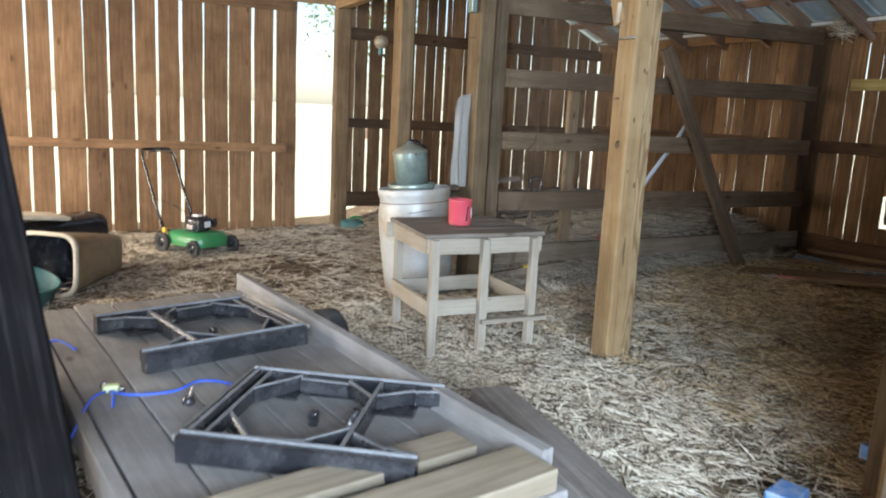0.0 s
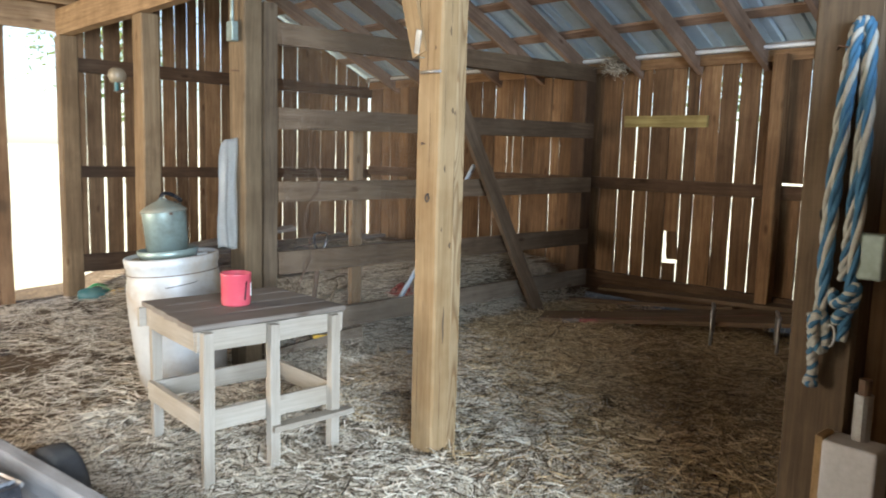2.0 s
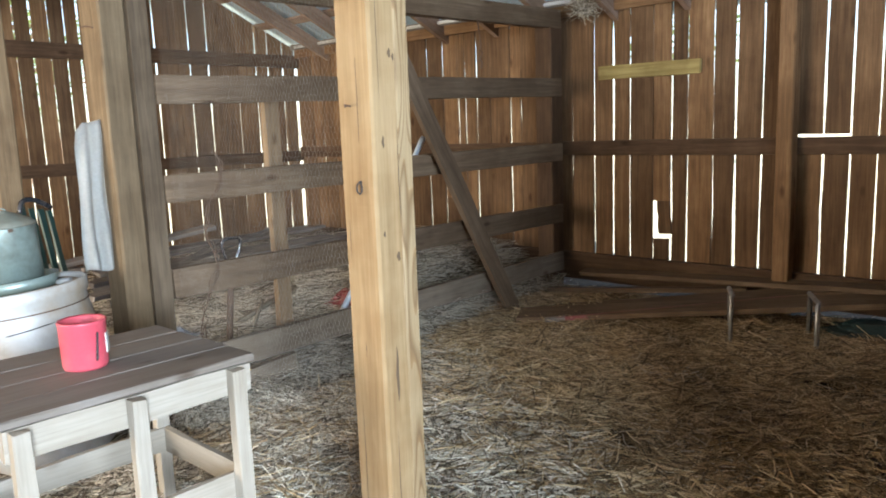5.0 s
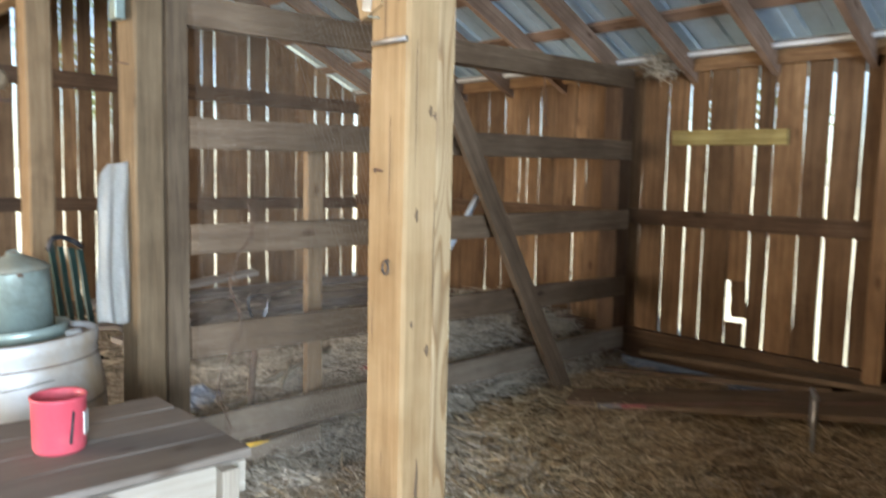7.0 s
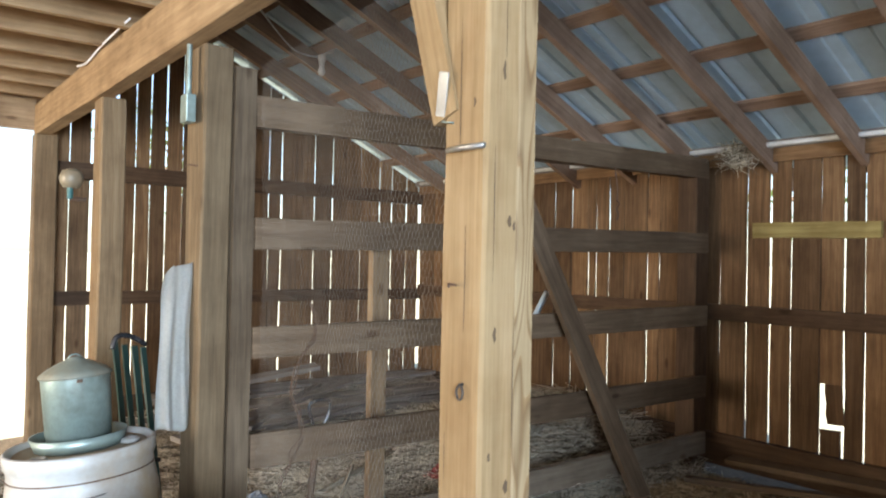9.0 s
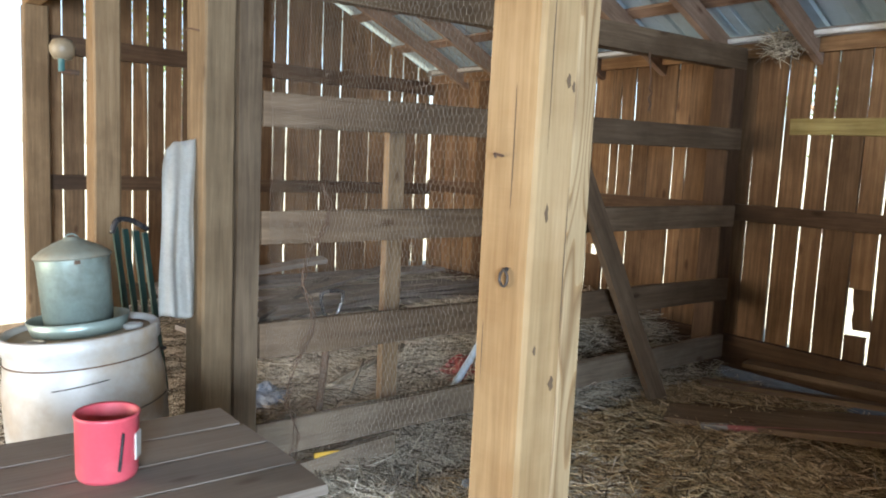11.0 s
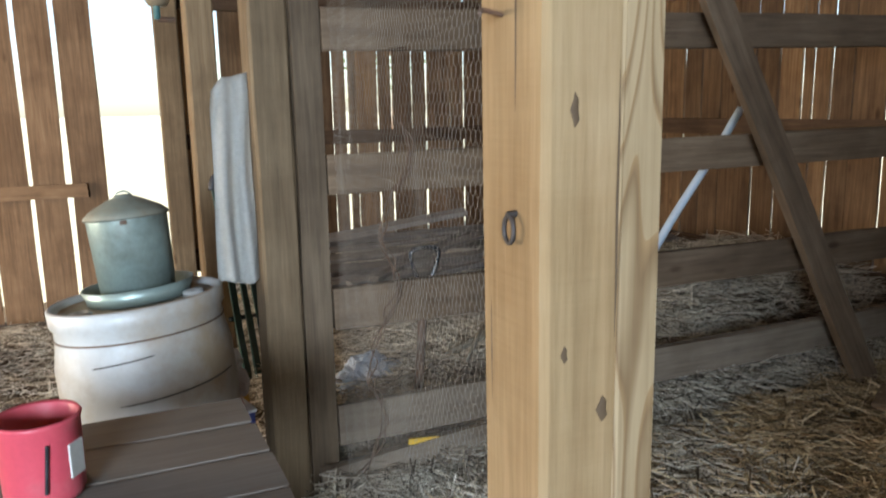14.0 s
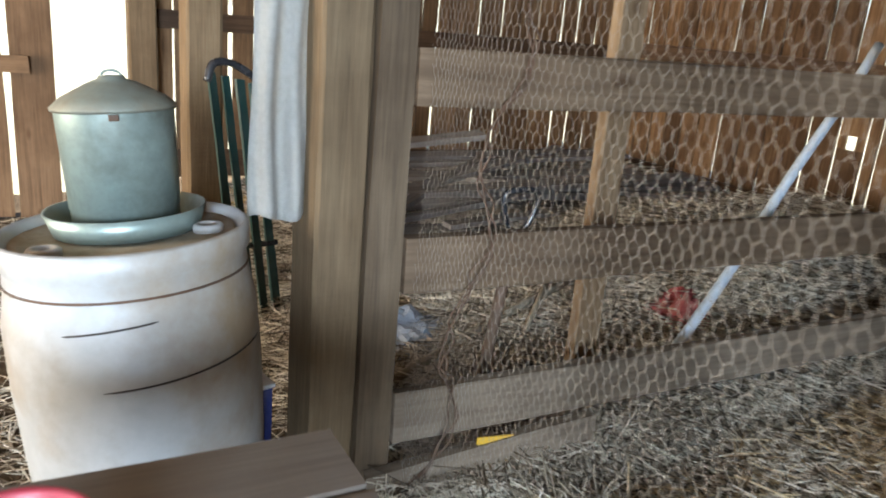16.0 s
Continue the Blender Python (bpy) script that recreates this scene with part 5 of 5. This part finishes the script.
# garden blower by the back door
blower = thing("garden_blower", (2.64, 7.52, -0.03), "green and yellow garden blower lying by the wall", "garden tool", turn=-12)
part("housing", lathe(((0, -0.14), (0.05, -0.13), (0.075, -0.06), (0.07, 0.05), (0.045, 0.11), (0.035, 0.13), (0, 0.13)), 20), M_teal, blower, "", WORLD_OF[blower] @ pose(-0.12, 0, 0.075, 0, 90, 0), True)
part("nozzle", tube(smooth_path([(0.0, 0, 0.08), (0.12, 0.0, 0.10), (0.3, 0.02, 0.17), (0.45, 0.04, 0.26)], 5), [0.034] * 16, 10), M_yellow, blower, "yellow tube")
part("grip", tube(smooth_path([(-0.18, 0, 0.13), (-0.12, 0, 0.17), (-0.05, 0, 0.16), (0.0, 0, 0.12)], 4), 0.013, 8), M_green, blower)
part("foot", block(0.14, 0.10, 0.03, (0.12, 0.0, 0.03), 0.008), M_white, blower)

# stall: upright stake, fork, poles and a heap of old boards
stake = timber("stake", (3.345, 4.84, 0.02), (3.34, 4.84, 1.51), (1, 0, 0), 0.088, 0.04, M_oldpost, n=5, chamfer=0.003)
tagged(stake, "pale sawn stake standing behind the fence", "stake")
fork = thing("spade", (2.98, 4.72, 0.15), "dark long spade with a D grip leaning on the fence", "spade")
part("shaft", tube([(2.99, 4.85, 0.16), (2.985, 4.74, 0.72)], 0.016, 10), M_rust, fork, "", Matrix(), True)
part("grip", tube(smooth_path([(2.985, 4.735, 0.71), (2.95, 4.73, 0.76), (2.935, 4.725, 0.83), (2.985, 4.722, 0.845), (3.035, 4.725, 0.83), (3.02, 4.73, 0.76), (2.985, 4.735, 0.71)], 5), 0.0085, 8), M_black, fork, "black D grip", Matrix(), True)
part("blade", block(0.15, 0.012, 0.2, (2.99, 4.87, 0.14), 0.004, 2, None), M_rust, fork, "", Matrix())
pole_thing = part("plastic_pole", tube(smooth_path([(3.62, 4.76, 0.26), (3.86, 4.79, 0.53), (4.15, 4.85, 0.85), (4.40, 4.90, 1.10), (4.57, 4.94, 1.28)], 6), 0.017, 10), painted("pale_blue_plastic", (0.50, 0.58, 0.66), (0.4, 0.42, 0.42), 0.5, 0.5, 8.0), None, "", Matrix(), True)
tagged(pole_thing, "pale blue plastic pole leaning behind the fence", "pole")
heap = ((3.0, 6.2, 0.30, 4.9, 6.0, 0.32, 0.13, 0.03), (2.95, 6.45, 0.33, 4.7, 6.9, 0.36, 0.12, 0.03), (3.1, 6.7, 0.38, 4.6, 6.35, 0.40, 0.10, 0.04),
        (3.2, 6.9, 0.40, 5.2, 6.75, 0.43, 0.14, 0.025), (3.0, 7.2, 0.45, 4.2, 7.0, 0.62, 0.14, 0.03), (3.5, 6.05, 0.36, 4.35, 6.2, 0.37, 0.07, 0.02),
        (3.3, 7.35, 0.42, 5.3, 7.2, 0.46, 0.16, 0.03), (4.0, 6.5, 0.42, 5.4, 6.3, 0.44, 0.11, 0.03))
r_heap = random.Random(5)
heap += tuple((r_heap.uniform(2.75, 3.4), r_heap.uniform(5.9, 7.4), r_heap.uniform(0.3, 0.46), r_heap.uniform(4.2, 5.4), r_heap.uniform(5.9, 7.4), r_heap.uniform(0.34, 0.5), r_heap.uniform(0.05, 0.14), 0.025) for _ in range(9))
for x0, y0, z0, x1, y1, z1, w, th in heap:
    b = timber("old_board", (x0, y0, z0), (x1, y1, z1), (0, 1, 0.05), w, th, M_grey, n=5, jit=0.004)
    tagged(b, "old grey board lying on the stall heap", "board", "boards on the stall heap")
for a, b, r in (((2.72, 5.02, 0.16), (3.75, 5.30, 0.40), 0.016), ((3.18, 4.98, 0.17), (3.42, 5.16, 0.40), 0.010), ((2.7, 5.45, 0.20), (3.9, 5.75, 0.34), 0.014)):
    k = part("stick", tube([a, tuple((Vector(a) + Vector(b)) / 2 + Vector((0, 0, 0.012))), b], r, 7), M_pale, None, "", Matrix(), True)
    tagged(k, "dry pale stick lying across the litter", "stick", "sticks in the stall")

# planks and bench frames along the east wall
for x0, y0, z0, x1, y1, z1, w, th in ((4.72, 4.30, 0.16, 5.62, 2.35, 0.335, 0.20, 0.03), (4.95, 4.34, 0.13, 5.66, 2.7, 0.34, 0.16, 0.03), (4.80, 4.05, 0.13, 5.35, 3.1, 0.15, 0.15, 0.03), (5.25, 4.45, 0.21, 5.55, 3.2, 0.30, 0.05, 0.03), (5.62, 4.4, 0.28, 5.64, 1.9, 0.40, 0.10, 0.03)):
    b = timber("old_board", (x0, y0, z0), (x1, y1, z1), (1, 0.3, 0.1), w, th, M_rail, n=6, jit=0.004)
    tagged(b, "long dusty brown board stacked by the wall", "board", "boards by the east wall")
redpole = timber("striped_pole", (4.72, 4.02, 0.17), (5.5, 2.9, 0.30), (0, 0, 1), 0.03, 0.03, painted("dull_red_paint", (0.22, 0.06, 0.05), (0.15, 0.1, 0.08), 0.5, 0.6, 10.0), n=4, chamfer=0.006)
tagged(redpole, "dull red pole with a white end", "pole")
tip = timber("white_end", (4.68, 4.077, 0.164), (4.75, 3.977, 0.175), (0, 0, 1), 0.033, 0.033, M_grey, redpole, n=1, chamfer=0.006)
for x0, y0, x1, y1 in ((4.94, 3.05, 5.12, 3.13), (4.98, 2.63, 5.22, 2.74)):
    u = part("bench_leg_frame", tube([(x0, y0, 0.09), (x0, y0, 0.39), (x0 + 0.015, y0, 0.40), (x1 - 0.015, y1, 0.40), (x1, y1, 0.39), (x1, y1, 0.09)], 0.012, 8), M_steel, None, "", Matrix(), True)
    tagged(u, "bent steel tube leg frame of a bench", "leg frame", "bench frames by the wall")
tarp = crumple("green_tarp", (5.45, 2.35, 0.12), (0.22, 0.35, 0.09), painted("dark_tarp", (0.010, 0.030, 0.030), (0.05, 0.05, 0.045), 0.6, 0.6, 8.0), "dark green tarpaulin bundled by the wall", "tarpaulin", 9.0)

tagpiece = part("yellow_tag", block(0.11, 0.006, 0.022, (0, 0, 0), 0.002, 1, (0, 4, -3)), M_yellow, None, "", pose(2.93, 4.636, 0.195))
tagged(tagpiece, "small yellow plastic tag nailed on the low plank", "tag")
for k, (cx_, cy_, cs) in enumerate(((2.13, 2.62, 0.05), (1.70, 2.98, 0.04), (2.75, 2.55, 0.045), (3.2, 3.0, 0.04), (1.95, 2.75, 0.035), (1.2, 5.3, 0.05), (0.75, 6.0, 0.045), (1.5, 6.2, 0.04))):
    crumple("dirt_clod", (cx_, cy_, ground_z(cx_, cy_)), (cs, cs * 0.8, cs * 0.6), painted("dark_dirt", (0.05, 0.035, 0.025), (0.10, 0.075, 0.05), 0.6, 0.95, 12.0) if k == 0 else bpy.data.materials["dark_dirt"], "dark dry clod of dirt on the straw", "clod", 30.0 + k)
# loft details
wire_drop = part("cable", tube(smooth_path([(2.345, 6.45, 2.50), (2.34, 6.2, 2.47), (2.345, 5.9, 2.50), (2.345, 5.4, 2.515)], 5), 0.005, 6), M_white, None, "", Matrix(), True)
tagged(wire_drop, "white cable sagging along the beam", "cable")
# white tube in place of the daylight gap between sheet and plate
eave_pipe = part("eave_pipe", tube([(EAST - 0.11, FRONT + 0.1, 2.175), (EAST - 0.11, 2.0, 2.17), (EAST - 0.11, 4.45, 2.18), (EAST - 0.11, BACK - 0.15, 2.18)], 0.014, 8), M_white, None, "", Matrix(), True)
tagged(eave_pipe, "thin white tube painted in for daylight along the eave", "pipe")
hook2 = part("wire_hook", tube(smooth_path([(4.81, 4.655, 2.02), (4.81, 4.63, 1.86), (4.80, 4.63, 1.82), (4.825, 4.63, 1.80), (4.80, 4.63, 1.765), (4.82, 4.63, 1.74), (4.805, 4.63, 1.705)], 5), 0.005, 6), M_rust, None, "", Matrix(), True)
tagged(hook2, "rusty wire hook hanging from the tie beam", "hook")


def tangle(name, centre, size, count, seed, label, category):
    """A clump of thin dry stems."""
    r = random.Random(seed)
    bm = bmesh.new()
    for _ in range(count):
        p = Vector((r.gauss(0, 0.35), r.gauss(0, 0.35), r.gauss(0, 0.35)))
        d = Vector((r.gauss(0, 1), r.gauss(0, 1), r.gauss(0, 0.5))).normalized()
        a = Vector((p.x * size[0], p.y * size[1], p.z * size[2]))
        ln = r.uniform(0.04, 0.11)
        tube([a - d * ln, a + Vector((r.gauss(0, 0.01), r.gauss(0, 0.01), r.gauss(0, 0.01))), a + d * ln], 0.0016, 3, bm, False)
    ob = part(name, bm, M_straw, None, "", Matrix.Translation(centre))
    return tagged(ob, label, category)


tangle("dry_weeds", (2.62, 4.60, 0.06), (0.10, 0.08, 0.10), 220, 8, "tangle of dry weeds at the foot of the post", "weeds")
tangle("dry_weeds", (3.05, 4.45, 0.06), (0.20, 0.10, 0.06), 200, 9, "tangle of dry weeds under the fence", "weeds")
tangle("bird_nest", (5.60, 4.36, 2.12), (0.07, 0.13, 0.09), 260, 5, "dry grass bird nest on the corner post", "nest")

# straw
def straw_stuff(name, count, seed, chooser, zfun, lift, label, length=(0.06, 0.2), width=0.0048, mat=M_straw):
    """Many single straws, each a small folded blade."""
    r = np.random.default_rng(seed)
    pts = chooser(r, count)
    n = len(pts)
    yaw = r.uniform(0, 2 * np.pi, n)
    ln = r.uniform(length[0], length[1], n) * 0.5
    pit = r.normal(0, 0.16, n)
    wd = width * r.uniform(0.6, 1.5, n)
    z0 = np.array([zfun(x, y) for x, y in pts]) + r.uniform(0.0, 1.0, n) ** 2 * lift + 0.004
    d = np.stack([np.cos(yaw) * np.cos(pit), np.sin(yaw) * np.cos(pit), np.sin(pit)], 1)
    s = np.stack([-np.sin(yaw), np.cos(yaw), np.zeros(n)], 1)
    u = np.array([0, 0, 1.0])
    c = np.concatenate([pts, z0[:, None]], 1)
    bend = r.normal(0, 0.12, n)[:, None] * s * ln[:, None]
    rows_ = []
    for k, off in ((-1, 0), (0, 1), (1, 0)):
        base = c + d * (ln * k)[:, None] + bend * off
        w = (wd * (1.0 if k == 0 else 0.7))[:, None]
        rows_ += [base - s * w * 0.5, base + u * w * 0.5, base + s * w * 0.5]
    verts = np.stack(rows_, 1).reshape(-1, 3)
    f = []
    for k in (0, 3):
        for j in (0, 1):
            f.append([k + j, k + j + 1, k + j + 4, k + j + 3])
    faces = (np.array(f)[None] + (np.arange(n) * 9)[:, None, None]).reshape(-1, 4)
    me = bpy.data.meshes.new(name)
    me.vertices.add(len(verts))
    me.vertices.foreach_set("co", verts.ravel())
    me.loops.add(faces.size)
    me.loops.foreach_set("vertex_index", faces.ravel().astype(np.int32))
    me.polygons.add(len(faces))
    me.polygons.foreach_set("loop_start", np.arange(0, faces.size, 4, dtype=np.int32))
    me.update(calc_edges=True)
    ob = mesh_object(name, me, mat)
    return tagged(ob, label, "straw", kind="stuff")


def hay_shade_share(x, y):
    """How far the side bay's brown hay, partly painted shade, replaces the pale straw."""
    # the edge runs along the floor's shadow line, roughened by noise
    edge = 3.02 + 0.55 * (y - 2.4) + 0.3 * noise.noise((x * 1.7, y * 1.7, 2.0))
    return smooth01(-0.35, 0.35, x - edge) if y < 4.55 else 0.0


def floor_area(r, count):
    x = r.uniform(-1.2, EAST - 0.05, count)
    yv = r.uniform(0.8, BACK - 0.1, count)
    keep = np.array([noise.noise((a * 1.1, b * 1.1, 9.0)) + 0.55 + rr * 0.5 > 0.35 and hay_shade_share(a, b) < 0.5 + 0.6 * rr for a, b, rr in zip(x, yv, r.uniform(-1, 1, count))])
    return np.stack([x, yv], 1)[keep]


def stall_area(r, count):
    near = r.uniform(0, 1, count) < 0.62
    x = np.where(near, r.uniform(2.62, 4.6, count), r.uniform(2.6, EAST - 0.1, count))
    yv = np.where(near, r.uniform(4.6, 6.0, count), r.uniform(4.55, BACK - 0.15, count))
    return np.stack([x, yv], 1)


def hay_area(r, count):
    """Brown hay, partly painted shade, over the whole side bay, in uneven tufts."""
    x = r.uniform(2.45, 5.6, count)
    yv = r.uniform(1.3, 4.5, count)
    keep = np.array([0.15 + 0.85 * hay_shade_share(a, b) > rr and noise.noise((a * 3.2, b * 3.2, 1.0)) + 0.35 + r2 * 0.45 > 0.0 for a, b, rr, r2 in zip(x, yv, r.uniform(0, 1, count), r.uniform(-1, 1, count))])
    return np.stack([x, yv], 1)[keep]


def hay_z(x, y):
    return ground_z(x, y) + 0.05 * max(0.0, noise.noise((x * 3.2, y * 3.2, 1.0)) + 0.1)


def mat_area(r, count):
    x = r.uniform(1.3, 4.3, count)
    yv = r.uniform(1.9, 4.55, count)
    keep = np.array([noise.noise((a * 2.1, b * 2.1, 5.0)) * 0.9 + 0.75 - 0.9 * hay_shade_share(a, b) + rr * 0.4 > 0.3 for a, b, rr in zip(x, yv, r.uniform(-1, 1, count))])
    return np.stack([x, yv], 1)[keep]


straw_stuff("straw_litter", 90000, 3, floor_area, ground_z, 0.035, "loose dry straw scattered over the dirt floor")
straw_stuff("straw_bed", 105000, 14, mat_area, hay_z, 0.035, "pale dry straw trampled round the yellow post", (0.06, 0.22), 0.0056)
straw_stuff("stall_litter", 76000, 11, stall_area, ground_z, 0.12, "deep tangled dry straw litter inside the stall", (0.08, 0.26))
straw_stuff("hay_drift", 120000, 12, hay_area, hay_z, 0.045, "thick drift of hay in the side bay, its brown partly painted shade", (0.08, 0.24), 0.0052, M_hay_shade)


# trees beyond the back door
def tree(x, y, h, seed):
    r = random.Random(seed)
    t = thing("tree", (x, y, -0.08), "leafy green tree standing in the field", "tree", "trees behind the barn")
    trunk = bmesh.new()
    tube([(0, 0, 0), (0.1, 0.05, h * 0.3), (0.0, 0.1, h * 0.6), (0.1, 0, h * 0.85)], [0.22, 0.16, 0.10, 0.04], 8, trunk)
    tips = []
    for k in range(9):
        z = h * r.uniform(0.3, 0.75)
        a = r.uniform(0, 6.28)
        l = h * r.uniform(0.15, 0.32)
        e = (math.cos(a) * l, math.sin(a) * l, z + l * 0.6)
        tube([(0.05, 0.05, z), (e[0] * 0.5, e[1] * 0.5, z + l * 0.4), e], [0.07, 0.05, 0.02], 6, trunk)
        tips.append(e)
    part("trunk", trunk, M_rafter, t)
    verts, faces = [], []
    for _ in range(1500):
        e = r.choice(tips)
        p = Vector((e[0] + r.gauss(0, h * 0.1), e[1] + r.gauss(0, h * 0.1), e[2] + r.gauss(0, h * 0.09)))
        u = Vector((r.gauss(0, 1), r.gauss(0, 1), r.gauss(0, 1))).normalized()
        v = u.orthogonal().normalized()
        s = r.uniform(0.06, 0.16)
        o = len(verts)
        verts += [tuple(p - u * s), tuple(p + v * s * 0.5), tuple(p + u * s), tuple(p - v * s * 0.5)]
        faces.append((o, o + 1, o + 2, o + 3))
    me = bpy.data.meshes.new("crown")
    me.from_pydata(verts, [], faces)
    mesh_object("crown", me, M_leaf, t)


for k, (tx, ty, th) in enumerate(((-9, 36, 7.5), (11, 31, 8), (-14, 38, 8), (17, 44, 9), (22, 12, 8), (26, 3, 7))):
    tree(tx, ty, th, 40 + k)
